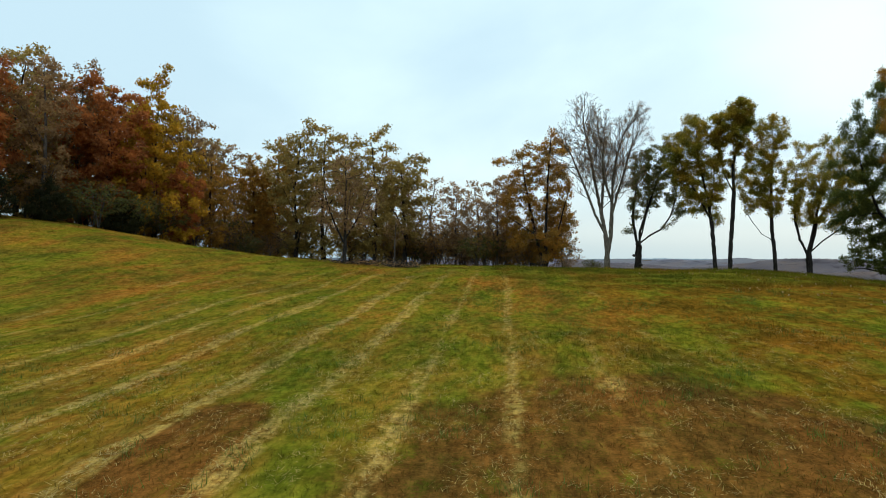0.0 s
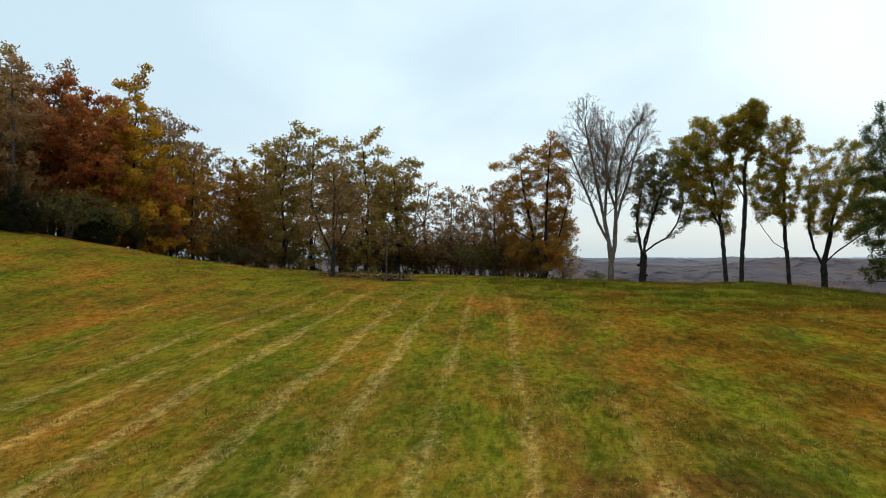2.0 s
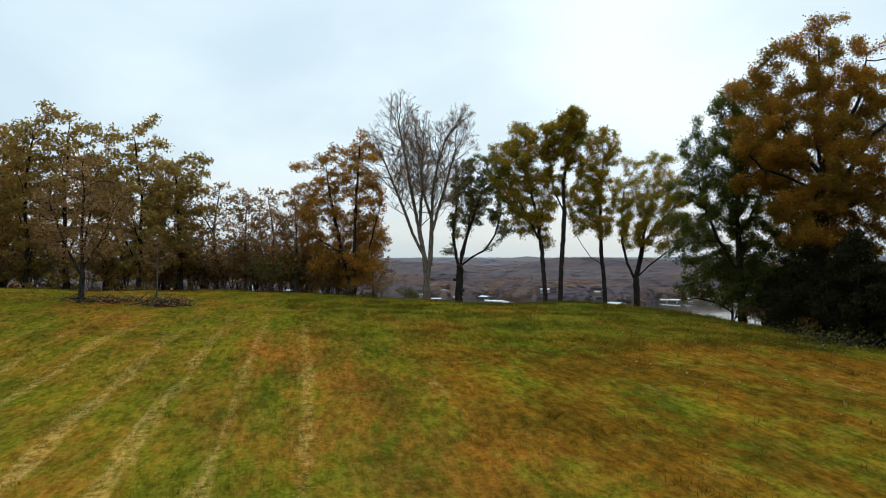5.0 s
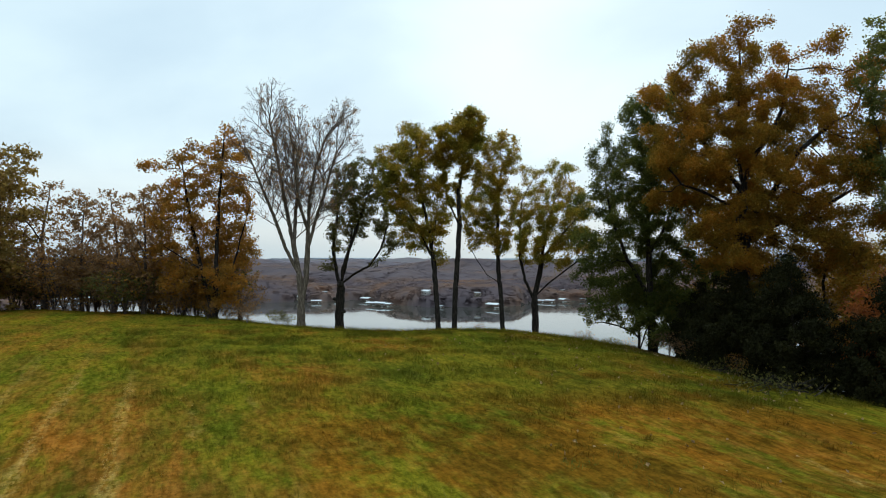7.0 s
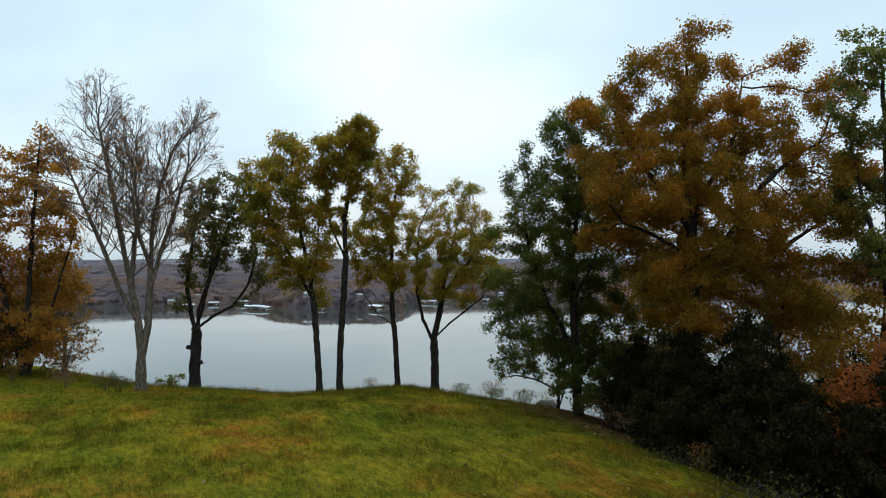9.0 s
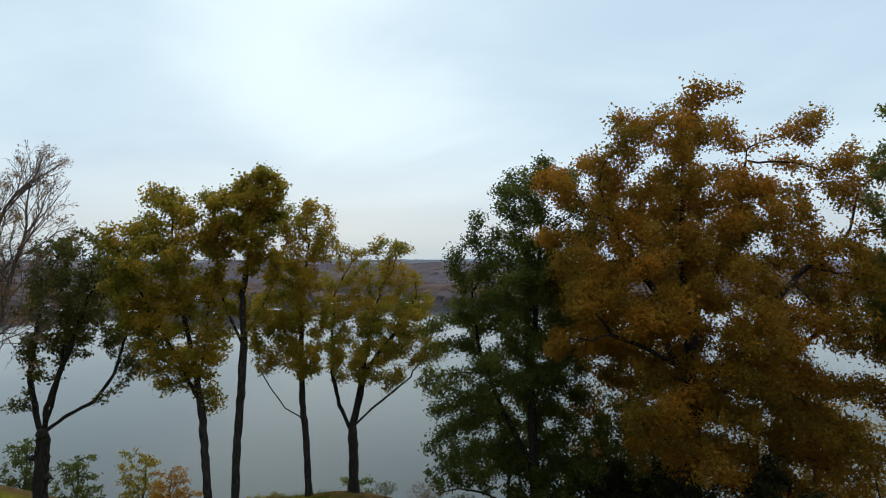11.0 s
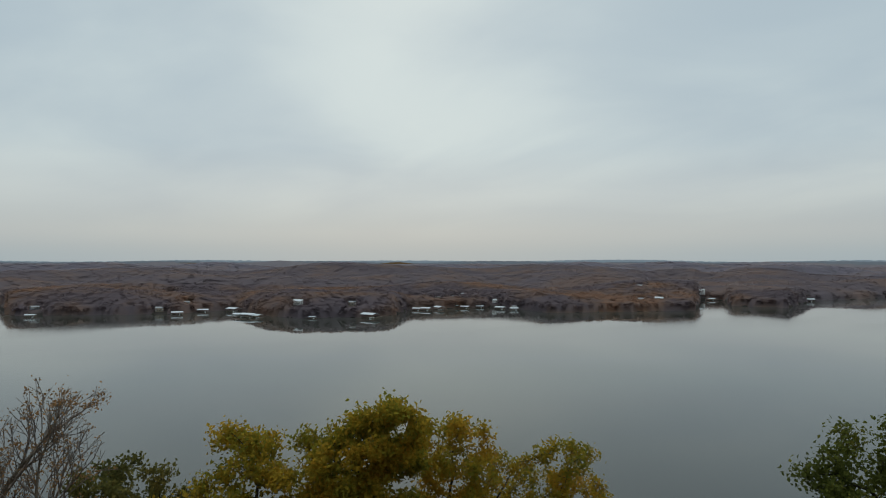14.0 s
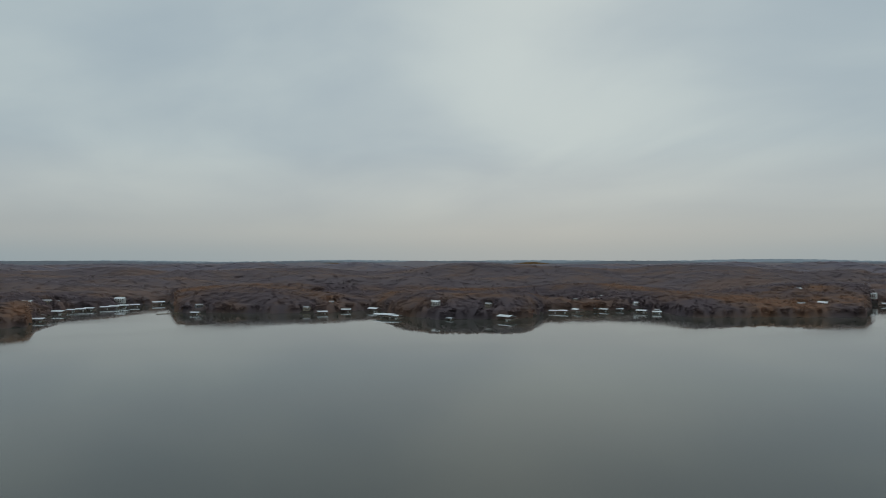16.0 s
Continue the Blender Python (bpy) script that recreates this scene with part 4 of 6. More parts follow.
def right_trees():
    tree("green_tree", on(25.3, 37.4), [
        [(0, 0, 0), R(-0.1, 0, 3), R(-0.2, 0, 6), R(0.1, 0, 8.5), R(0.2, 0, 10.6)],
        [R(-0.1, 0, 2.6), R(-1.2, 0.1, 4.6), R(-1.9, 0.1, 6.6), R(-2.1, 0.1, 8.2)],
        [R(-0.15, 0, 4.5), R(0.8, 0.2, 6.2), R(1.4, 0.2, 8.0)]],
        [lobe(-0.9, -0.6, 11.2, 0.62, 0.52), lobe(-0.1, 0.3, 11.9, 0.52, 0.62), lobe(-1.5, -0.7, 10.4, 0.72, 0.62), lobe(-0.5, -0.3, 10.0, 0.83, 0.72), lobe(-2.4, -0.5, 9.6, 0.52, 0.41), lobe(-2.1, -0.3, 9.1, 0.72, 0.62), lobe(-1.0, -0.6, 8.7, 0.93, 0.72), lobe(0.1, -0.1, 9.1, 0.62, 0.83), lobe(-2.5, -0.2, 7.8, 0.72, 0.62), lobe(-1.4, 0.2, 7.1, 1.03, 0.72), lobe(-0.1, -0.1, 7.4, 0.83, 0.83), lobe(-2.3, -0.5, 6.1, 0.83, 0.62), lobe(-1.0, -0.2, 5.6, 1.03, 0.72), lobe(0.4, -0.2, 5.6, 0.83, 0.83), lobe(-1.9, 0.8, 4.3, 0.83, 0.72, 0.8), lobe(-0.5, 1.0, 4.1, 1.03, 0.83), lobe(0.6, 0.2, 4.1, 0.83, 0.83), lobe(-2.1, -0.8, 3.0, 0.62, 0.52, 0.8), lobe(-1.0, 0.5, 2.6, 0.83, 0.52, 0.8), lobe(0.9, 1.0, 7.6, 1.2, 1.5, 0.7), lobe(0.9, 1.0, 4.8, 1.2, 1.2, 0.7), lobe(0.6, 0.4, 2.6, 1.0, 0.8, 0.6), lobe(-0.6, 0.6, 9.4, 1.0, 0.9), lobe(-0.9, -1.2, 8.4, 1.0, 0.9), lobe(-0.9, 0.8, 7.0, 1.2, 0.9), lobe(-1.0, -1.4, 6.0, 1.1, 0.9), lobe(-0.6, 0.0, 10.8, 0.8, 0.7), lobe(-1.2, 0.8, 5.0, 1.1, 0.8), lobe(0.3, -1.2, 11.2, 0.8, 0.7), lobe(0.7, -1.4, 10.1, 1.0, 0.9), lobe(0.3, -1.6, 8.8, 1.1, 0.9), lobe(0.9, -1.2, 7.4, 1.1, 0.9), lobe(-3.0, -0.1, 6.9, 0.7, 0.6), lobe(-3.0, 0.2, 5.4, 0.8, 0.6), lobe(-2.7, 0.0, 4.5, 0.8, 0.6), lobe(-2.9, -0.6, 3.4, 0.7, 0.5, 0.8), lobe(-1.7, -0.6, 5.0, 0.9, 0.7), lobe(-1.6, -0.2, 8.2, 0.8, 0.7)],
        "dense green tree beside the big oak", 21, BARK, GREEN, leaves=52000, size=0.105, count=900, step=0.30,
        base=0.18, tip=0.009, clumps=460, spread=0.29, group="trees beside the field", rise=0.2, airy=1.30)
    tree("small_green_tree", on(26.5, 39.6), [
        [(0, 0, 0), R(0.05, 0, 1.4), R(0.0, 0, 2.6), R(-0.3, 0, 3.8)],
        [R(0.03, 0, 0.9), R(-0.9, 0, 1.4), R(-1.8, 0, 1.6), R(-2.5, 0, 1.5)],
        [(0, 0, 0), R(0.5, 0.1, 1.5), R(0.6, 0.1, 3.0)]],
        [lobe(-0.6, 0, 3.4, 1.4, 0.8), lobe(-1.7, 0, 2.4, 1.1, 0.6), lobe(0.6, 0, 3.0, 0.9, 1.0), lobe(-1.0, 0, 1.8, 0.9, 0.4, 0.6)],
        "small spreading tree with yellow-green leaves", 22, BARK, GREEN, leaves=3400, size=0.14, count=240, step=0.2,
        base=0.08, tip=0.007, clumps=80, spread=0.22, group="trees beside the field", rise=0.05)
    tree("big_oak_tree", on(24.85, 32.1), [
        [(0, 0, 0), R(0.0, 0, 2.5), R(0.0, 0, 4.8), R(0.1, 0, 7.2), R(0.4, 0, 8.4), R(1.2, 0.1, 9.5), R(1.7, 0.1, 10.5), R(2.0, 0.2, 12.4)],
        [R(0.1, 0, 7.4), R(0.0, 0.3, 9.4), R(0.2, 0.4, 11.4), R(0.2, 0.5, 13.0)],
        [R(0.05, 0, 6.4), R(-1.2, -0.2, 7.1), R(-2.3, -0.3, 7.5), R(-3.0, -0.4, 8.4)],
        [R(0.1, 0, 7.2), R(-0.9, 0.4, 8.8), R(-1.9, 0.3, 10.2), R(-2.7, -0.4, 11.2)],
        [R(0.0, 0, 5.2), R(1.6, 0.3, 6.0), R(3.0, 0.4, 6.4), R(4.1, 0.4, 7.1), R(5.3, 0.4, 7.8)],
        [R(0.05, 0, 5.8), R(0.8, -1.0, 7.0), R(1.6, -1.6, 8.6), R(2.8, -1.6, 9.6)],
        [R(0.0, 0, 4.2), R(-1.2, -0.9, 5.0), R(-2.2, -1.2, 5.6)],
        [R(0.05, 0, 6.0), R(0.4, 1.6, 7.0), R(1.4, 2.4, 8.8)]],
        [lobe(-0.3, -0.9, 13.6, 0.60, 0.51), lobe(0.8, -0.9, 13.6, 0.43, 0.51), lobe(1.7, 1.4, 13.0, 0.68, 0.60), lobe(3.2, -0.3, 12.8, 0.68, 0.68), lobe(4.4, -0.7, 11.9, 0.68, 0.68), lobe(0.5, 0.4, 12.7, 0.77, 0.51), lobe(-1.1, -1.0, 12.5, 0.77, 0.60), lobe(1.2, 1.6, 11.8, 1.03, 0.68), lobe(-2.8, 1.5, 11.4, 0.86, 0.68), lobe(-1.7, 1.3, 11.2, 0.68, 0.68), lobe(3.4, -0.2, 11.5, 0.68, 0.77), lobe(-0.3, 0.9, 10.7, 1.03, 0.68), lobe(2.2, -1.0, 10.6, 0.77, 0.77), lobe(4.1, 1.2, 10.6, 0.60, 0.68), lobe(-2.7, 1.6, 9.9, 0.86, 0.68), lobe(-1.6, -1.1, 9.6, 0.86, 0.68), lobe(0.4, 0.3, 9.4, 0.68, 0.68), lobe(2.9, -1.7, 9.3, 0.86, 0.77), lobe(-2.9, -0.4, 8.5, 0.86, 0.77), lobe(-1.6, -1.5, 8.2, 1.03, 0.68), lobe(1.6, 1.6, 7.8, 1.03, 0.86), lobe(3.5, -0.2, 8.0, 0.68, 0.51, 0.4), lobe(-2.4, 1.5, 7.1, 1.03, 0.68), lobe(-0.7, 1.0, 6.9, 0.68, 0.68), lobe(2.3, 1.2, 6.7, 1.03, 0.86), lobe(4.1, -1.1, 6.3, 0.86, 0.68, 0.6), lobe(-1.3, -1.4, 5.6, 1.03, 0.68), lobe(1.2, 0.3, 5.6, 1.03, 0.86), lobe(3.1, -1.1, 5.2, 1.03, 0.68), lobe(-0.4, 0.8, 4.5, 1.03, 0.68), lobe(1.5, -0.3, 4.2, 1.20, 0.68), lobe(4.1, 0.1, 4.3, 1.03, 0.68), lobe(-1.2, 2.4, 8.5, 1.40, 1.20, 0.7), lobe(1.8, 2.5, 9.3, 1.40, 1.20, 0.7), lobe(0.4, 2.6, 6.3, 1.60, 1.10, 0.7), lobe(3.6, 2.2, 7.5, 1.20, 1.00, 0.6), lobe(4.3, -1.5, 11.2, 0.80, 0.80), lobe(5.1, -0.8, 9.2, 0.80, 0.70, 0.8), lobe(4.7, 0.4, 8.2, 0.80, 0.70, 0.7), lobe(0.6, -1.8, 7.4, 1.1, 0.9), lobe(0.2, -1.6, 9.0, 1.0, 0.8, 0.7), lobe(-2.2, 0.4, 9.4, 1.0, 0.8), lobe(-0.5, 2.6, 10.8, 1.0, 0.8), lobe(0.9, 2.8, 10.4, 1.0, 0.9), lobe(-1.8, 2.6, 8.8, 1.1, 0.9), lobe(-0.4, 3.0, 7.4, 1.2, 0.9), lobe(3.4, -2.0, 9.6, 1.1, 0.9), lobe(3.0, -2.4, 8.0, 1.1, 0.9), lobe(4.4, -1.8, 8.6, 1.0, 0.8, 0.8), lobe(4.2, -2.0, 6.4, 1.0, 0.8, 0.8), lobe(-1.0, 0.6, 13.0, 0.8, 0.6), lobe(-2.0, 0.2, 12.3, 0.7, 0.5), lobe(3.3, 0.8, 10.2, 0.9, 0.9, 0.9), lobe(3.2, 1.2, 8.9, 1.0, 0.9), lobe(-1.4, 0.4, 10.2, 0.9, 0.8), lobe(-0.8, -0.6, 11.6, 0.8, 0.7), lobe(1.0, -1.2, 11.0, 0.9, 0.8), lobe(2.2, 1.8, 10.8, 1.0, 0.9), lobe(2.2, -0.6, 6.4, 1.0, 0.8), lobe(0.4, -1.6, 6.0, 1.1, 0.8), lobe(2.6, -1.8, 5.0, 1.0, 0.8), lobe(-0.6, -1.4, 4.6, 1.0, 0.7)],
        "big spreading oak with bronze and orange-brown autumn leaves", 23, BARK, BRONZE, leaves=102000, size=0.105, count=2300, step=0.34,
        base=0.34, tip=0.009, clumps=1050, spread=0.31, group="trees beside the field", loose=0.6, airy=1.22)
    tree("tall_green_tree", on(27.0, 27.0), [
        [(0, 0, 0), R(0.1, 0, 3), R(0.0, 0, 6.5), R(-0.1, 0, 10), R(-0.2, 0, 13.4)],
        [R(0.0, 0, 6.5), R(-0.6, 0.2, 8.5), R(-1.1, 0.2, 10.8)],
        [R(0.0, 0, 7.5), R(0.5, 0.2, 9.5), R(0.7, 0.2, 11.2)]],
        [lobe(-0.3, 0.1, 13.7, 0.45, 0.30), lobe(-0.8, 0.3, 13.4, 0.45, 0.37), lobe(0.2, -0.1, 13.2, 0.37, 0.45), lobe(-1.1, -0.4, 12.7, 0.45, 0.45), lobe(-0.4, 0.7, 12.5, 0.52, 0.52), lobe(-1.3, 0.4, 11.7, 0.37, 0.52), lobe(-0.1, -0.8, 11.6, 0.45, 0.52), lobe(-1.0, -0.6, 10.9, 0.52, 0.52), lobe(0.0, 0.2, 10.7, 0.37, 0.45), lobe(0.6, -0.3, 12.3, 0.45, 0.59), lobe(0.7, -0.1, 11.1, 0.52, 0.59), lobe(-0.8, 0.5, 10.2, 0.45, 0.37, 0.6), lobe(-0.6, 0.6, 8.6, 0.8, 0.7, 0.6), lobe(0.8, 0.3, 8.8, 0.9, 0.8, 0.6), lobe(0.2, -0.3, 7.2, 1.1, 0.7, 0.5)],
        "tall green tree with an open crown", 24, BARK, SAGE, leaves=8500, size=0.125, count=700, step=0.34,
        base=0.19, tip=0.009, clumps=200, spread=0.24, group="trees beside the field", rise=0.2)
    for k, (x, y, h, m, what) in enumerate([(25.6, 25.6, 5.2, RUST, "rust-red"), (28.4, 21.0, 9.5, BRONZE, "bronze-leaved"), (31.5, 31.0, 8.0, KHAKI, "olive-brown"),
                                           (28.6, 36.0, 8.0, BRONZE, "bronze-leaved"), (27.0, 23.0, 6.0, RUST, "rust-red"),
                                           (27.9, 30.6, 7.5, BRONZE, "bronze-leaved"), (27.4, 27.4, 7.0, BRONZE, "bronze-leaved"), (26.9, 35.2, 5.5, GREEN, "dull green"), (25.9, 36.4, 3.2, GREEN, "dull green")]):
        tree("understorey_tree", on(x, y), [[(0, 0, 0), R(0.1, 0, h * 0.3), R(-0.1, 0, h * 0.6), R(0.2, 0, h * 0.9)], [R(0.1, 0, h * 0.25), R(-0.9, 0.2, h * 0.5), R(-1.2, 0.2, h * 0.7)]],
             [lobe(0.1, 0, h * 0.82, 1.3, h * 0.16), lobe(-1.0, 0, h * 0.66, 1.2, h * 0.15), lobe(1.0, 0, h * 0.6, 1.3, h * 0.15), lobe(-0.6, 0, h * 0.42, 1.5, h * 0.14), lobe(0.9, 0, h * 0.34, 1.3, h * 0.12), lobe(0, 0, h * 0.2, 1.2, h * 0.09)],
             what + " understorey tree in the thicket", 240 + k, BARK, m, leaves=6500, size=0.15, count=360, step=0.28, base=0.10, clumps=130, spread=0.3, group="thicket trees", plain=True, airy=1.27)


def cedar(at, h, r, seed, label="dark evergreen cedar bush at the field edge", leaves=17000, group="cedars"):
    lob = [(0, 0, h * 0.12, r * 0.95, r * 0.95, h * 0.14), (0, 0, h * 0.32, r, r, h * 0.2), (0.1, 0, h * 0.55, r * 0.75, r * 0.75, h * 0.2), (0, 0.1, h * 0.76, r * 0.45, r * 0.45, h * 0.16), (0, 0, h * 0.93, r * 0.2, r * 0.2, h * 0.1)]
    rng = np.random.RandomState(seed + 7)
    for k in range(7):
        a, q = rng.uniform(0, 2 * pi), rng.uniform(0.05, 0.6)
        lob.append((cos(a) * r * (1 - q) * 0.9, sin(a) * r * (1 - q) * 0.9, h * (q + 0.1), r * 0.34, r * 0.34, h * 0.17))
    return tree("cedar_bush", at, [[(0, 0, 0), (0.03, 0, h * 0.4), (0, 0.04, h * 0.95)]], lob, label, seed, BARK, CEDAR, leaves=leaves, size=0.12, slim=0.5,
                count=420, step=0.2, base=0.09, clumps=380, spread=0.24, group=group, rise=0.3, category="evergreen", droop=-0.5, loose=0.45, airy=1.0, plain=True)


brow_trees()
right_trees()
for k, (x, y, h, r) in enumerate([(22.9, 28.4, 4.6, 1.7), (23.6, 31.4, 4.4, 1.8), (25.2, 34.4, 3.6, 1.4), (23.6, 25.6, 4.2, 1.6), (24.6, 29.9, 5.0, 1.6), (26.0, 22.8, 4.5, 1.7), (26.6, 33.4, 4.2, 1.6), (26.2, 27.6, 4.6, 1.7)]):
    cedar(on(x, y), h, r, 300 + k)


# ---------------------------------------------------------------- the woods along the left edge
def wood_tree(name, h, w, leaf, label, seed, leaves=5200, low=0.08, bark=BARK, size=0.27, pointed=False, count=430, tip=0.009):
    rng = np.random.RandomState(seed)
    stems = [[(0, 0, 0), (0.1, 0.05, h * 0.25), (rng.normal() * 0.2, rng.normal() * 0.2, h * 0.55), (rng.normal() * 0.3, rng.normal() * 0.3, h * 0.92)]]
    lob = []
    for k in range(9):
        q = low + (0.9 - low) * (k + 0.5) / 9
        prof = (1 - q) ** 0.6 * 1.25 if pointed else sqrt(max(0.05, 1 - ((q - 0.52) / 0.52) ** 2))
        a = k * 2.4 + rng.uniform(-0.5, 0.5)
        o = w * prof * rng.uniform(0.25, 0.6)
        lob.append((cos(a) * o, sin(a) * o, h * q, w * prof * rng.uniform(0.6, 0.85), w * prof * rng.uniform(0.6, 0.85), h * rng.uniform(0.15, 0.24)))
        if k in (2, 4, 6):
            stems.append([(0.08, 0.04, h * max(q - 0.2, 0.08)), (cos(a) * o * 0.6, sin(a) * o * 0.6, h * (q - 0.06)), (cos(a) * o * 1.3, sin(a) * o * 1.3, h * (q + 0.04))])
    lob.append((0, 0, h * 0.93, w * (0.3 if pointed else 0.42), w * (0.3 if pointed else 0.42), h * 0.08))
    return tree(name, (0, 0, -200), stems, lob, label, seed, bark, leaf, leaves=leaves, size=size, count=count, step=0.42, base=0.17, tip=tip, clumps=120, spread=0.36, group="trees in the wood", loose=0.65, fine=2.7, plain=True, airy=1.15)


def shrub(leaf, label, seed, h=2.6, w=1.5, leaves=900, name="shrub", bark=BARK_TWIG, size=0.12):
    rng = np.random.RandomState(seed)
    stems = []
    for k in range(7):
        a, o = rng.uniform(0, 2 * pi), rng.uniform(0.3, 1.0) * w * 0.7
        stems.append([(0, 0, 0), (cos(a) * o * 0.4, sin(a) * o * 0.4, h * 0.4), (cos(a) * o, sin(a) * o, h * rng.uniform(0.7, 0.95))])
    return tree(name, (0, 0, -200), stems, [(0, 0, h * 0.62, w, w, h * 0.36)], label, seed, bark, leaf, leaves=leaves, size=size, count=230, step=0.2, base=0.045, tip=0.006, clumps=90, spread=0.2, group="brush under the trees", rise=0.4, category="shrub", fine=0.8)


def scatter(kinds, spots):
    """Sets copies of the built kinds at (kind, x, y, height, turn) and takes the first built away to its own spot."""
    used = set()
    for k, x, y, s, a in spots:
        p = Matrix.Translation(on(x, y)) @ Matrix.Rotation(radians(a), 4, "Z") @ Matrix.Diagonal((s * (1 + 0.08 * sin(a)), s, s, 1))
        ob = kinds[k]
        if k not in used:
            used.add(k)
            ob.matrix_basis = p
        else:
            copy_thing(kind_copy[k], p)


kinds = {
    "rust": wood_tree("rust_tree", 10, 2.7, RUST, "dense rust-red autumn tree at the edge of the wood", 41, 5270, low=0.10),
    "gold": wood_tree("golden_tree", 13, 3.9, GOLD, "tall pointed golden-brown autumn tree", 42, 8000, low=0.12, pointed=True),
    "brown": wood_tree("brown_tree", 11, 2.3, BROWN, "half-bare brown autumn tree in the wood", 43, 2550, bark=BARK_TWIG),
    "olive": wood_tree("olive_tree", 11, 2.5, KHAKI, "olive-brown autumn tree in the wood", 44, 3300),
    "orange": wood_tree("orange_tree", 10, 2.4, ORANGE, "orange-brown autumn tree in the wood", 45, 3400),
    "twiggy": wood_tree("twiggy_tree", 9, 2.2, BROWN, "grey twiggy tree almost bare of leaves", 46, 900, bark=BARK_TWIG, count=700),
    "thin": wood_tree("thin_tree", 12, 1.6, BROWN, "slender nearly leafless tree in the wood", 47, 1300, bark=BARK_TWIG, low=0.3),
    "yellow": wood_tree("yellow_tree", 9, 2.1, KHAKI, "yellow-brown autumn tree in the wood", 48, 2900),
    "brush": shrub(BROWN, "brown twiggy brush under the trees", 51),
    "dead": shrub(ORANGE, "thicket of thin stems with rusty leaves", 52, 3.2, 1.4, 700),
    "green": shrub(OAKGREEN, "dark green undergrowth shrub", 53, 2.4, 1.4, 1900),
}
kind_copy = kinds
scatter(kinds, [
    # kind, x, y, size against its own height, turn
    ("rust", -29.5, 42.5, 1.02, 10), ("olive", -30.5, 48.5, 1.12, 40), ("brown", -27.0, 45.8, 1.02, 75), ("thin", -27.6, 51.5, 1.08, 20), ("rust", -24.9, 50.6, 1.14, 120),
    ("gold", -23.0, 54.1, 1.08, 0), ("brown", -22.3, 60.0, 1.14, 200), ("orange", -24.5, 57.5, 1.15, 30), ("rust", -20.6, 53.4, 0.62, 250), ("orange", -19.6, 57.2, 0.72, 160),
    ("brown", -21.2, 66.0, 1.02, 320), ("brown", -19.8, 70.5, 1.0, 90), ("orange", -17.6, 63.0, 0.82, 280), ("rust", -33.0, 44.0, 1.15, 300), ("rust", -27.8, 53.0, 1.1, 210),
    ("olive", -13.2, 61.0, 0.95, 10), ("olive", -10.6, 60.4, 1.0, 140), ("yellow", -8.4, 62.0, 1.1, 220), ("olive", -6.2, 61.5, 0.97, 300), ("orange", -15.6, 64.5, 1.0, 70),
    ("yellow", -3.6, 63.4, 1.06, 20), ("twiggy", -1.0, 64.0, 0.96, 80), ("brown", 1.2, 62.0, 0.68, 190), ("twiggy", 3.0, 60.5, 0.92, 250), ("brown", 4.6, 58.5, 0.70, 15), ("twiggy", 5.6, 60.6, 0.85, 330),
    ("brown", -5.0, 66.0, 0.95, 170), ("brown", -26.0, 63.0, 1.05, 100), ("gold", -29.5, 57.5, 0.95, 50), ("brown", -32.0, 53.0, 1.1, 280),
    ("twiggy", -16.8, 68.0, 1.2, 110), ("twiggy", 10.2, 58.0, 0.75, 60), ("olive", -36.0, 40.0, 1.1, 200), ("brown", -35.5, 47.0, 1.2, 20), ("rust", -38.0, 36.0, 1.05, 140),
    ("rust", -31.0, 52.0, 1.1, 33), ("orange", -28.0, 60.0, 1.15, 77), ("olive", -24.0, 64.5, 1.05, 210), ("brown", -19.0, 74.0, 1.0, 130), 
    ("brush", -18.5, 60.5, 1.1, 0), ("brush", -15.5, 61.0, 0.9, 80), ("green", -13.6, 62.4, 1.0, 30), ("green", -11.8, 61.4, 0.8, 130), ("dead", -9.2, 60.6, 0.9, 210), ("brush", -7.4, 62.2, 1.1, 300),
    ("dead", -5.4, 63.4, 1.0, 20), ("brush", -2.8, 64.2, 1.1, 160), ("dead", -0.4, 63.2, 0.9, 240), ("brush", 1.6, 61.6, 1.0, 60), ("dead", 3.6, 59.4, 1.1, 120), ("brush", 5.4, 58.2, 1.0, 330),
    ("dead", 7.0, 56.4, 0.8, 30), ("brush", 9.8, 55.0, 0.8, 100), ("brush", 6.2, 55.8, 0.7, 290), ("green", -21.4, 52.2, 1.2, 60), ("green", -22.6, 49.8, 1.3, 200), ("green", -17.2, 60.0, 0.9, 10),
    ("brush", -20.2, 55.4, 1.2, 140), ("green", -24.0, 47.4, 1.4, 320), ("dead", -19.0, 58.6, 1.0, 80), ("green", -2.0, 65.4, 1.2, 170), ("green", -8.0, 64.4, 1.1, 250), ("brush", -4.2, 66.6, 1.3, 0)])
kind_copy = kinds
rng = np.random.RandomState(9)
EDGE = [(-33, 41), (-27, 46), (-23, 51), (-20.5, 57), (-18, 62), (-12, 63), (-5, 65.5), (1, 64), (5, 60), (9.5, 57)]
under = []
for (x0, y0), (x1, y1) in zip(EDGE[:-1], EDGE[1:]):
    much = 6 if x1 < 0 else 11
    for q in range(much):
        f = (q + rng.uniform(0, 1)) / much
        under.append((("brush", "dead", "green", "brush", "dead")[rng.randint(5)], x0 + (x1 - x0) * f + rng.normal() * 0.8, y0 + (y1 - y0) * f + rng.uniform(0, 3.5), rng.uniform(0.9, 1.7), rng.uniform(0, 360)))
for k, x, y, size, a in under:
    copy_thing(kinds[k], Matrix.Translation(on(x, y)) @ Matrix.Rotation(radians(a), 4, "Z") @ Matrix.Diagonal((size, size, size, 1)))
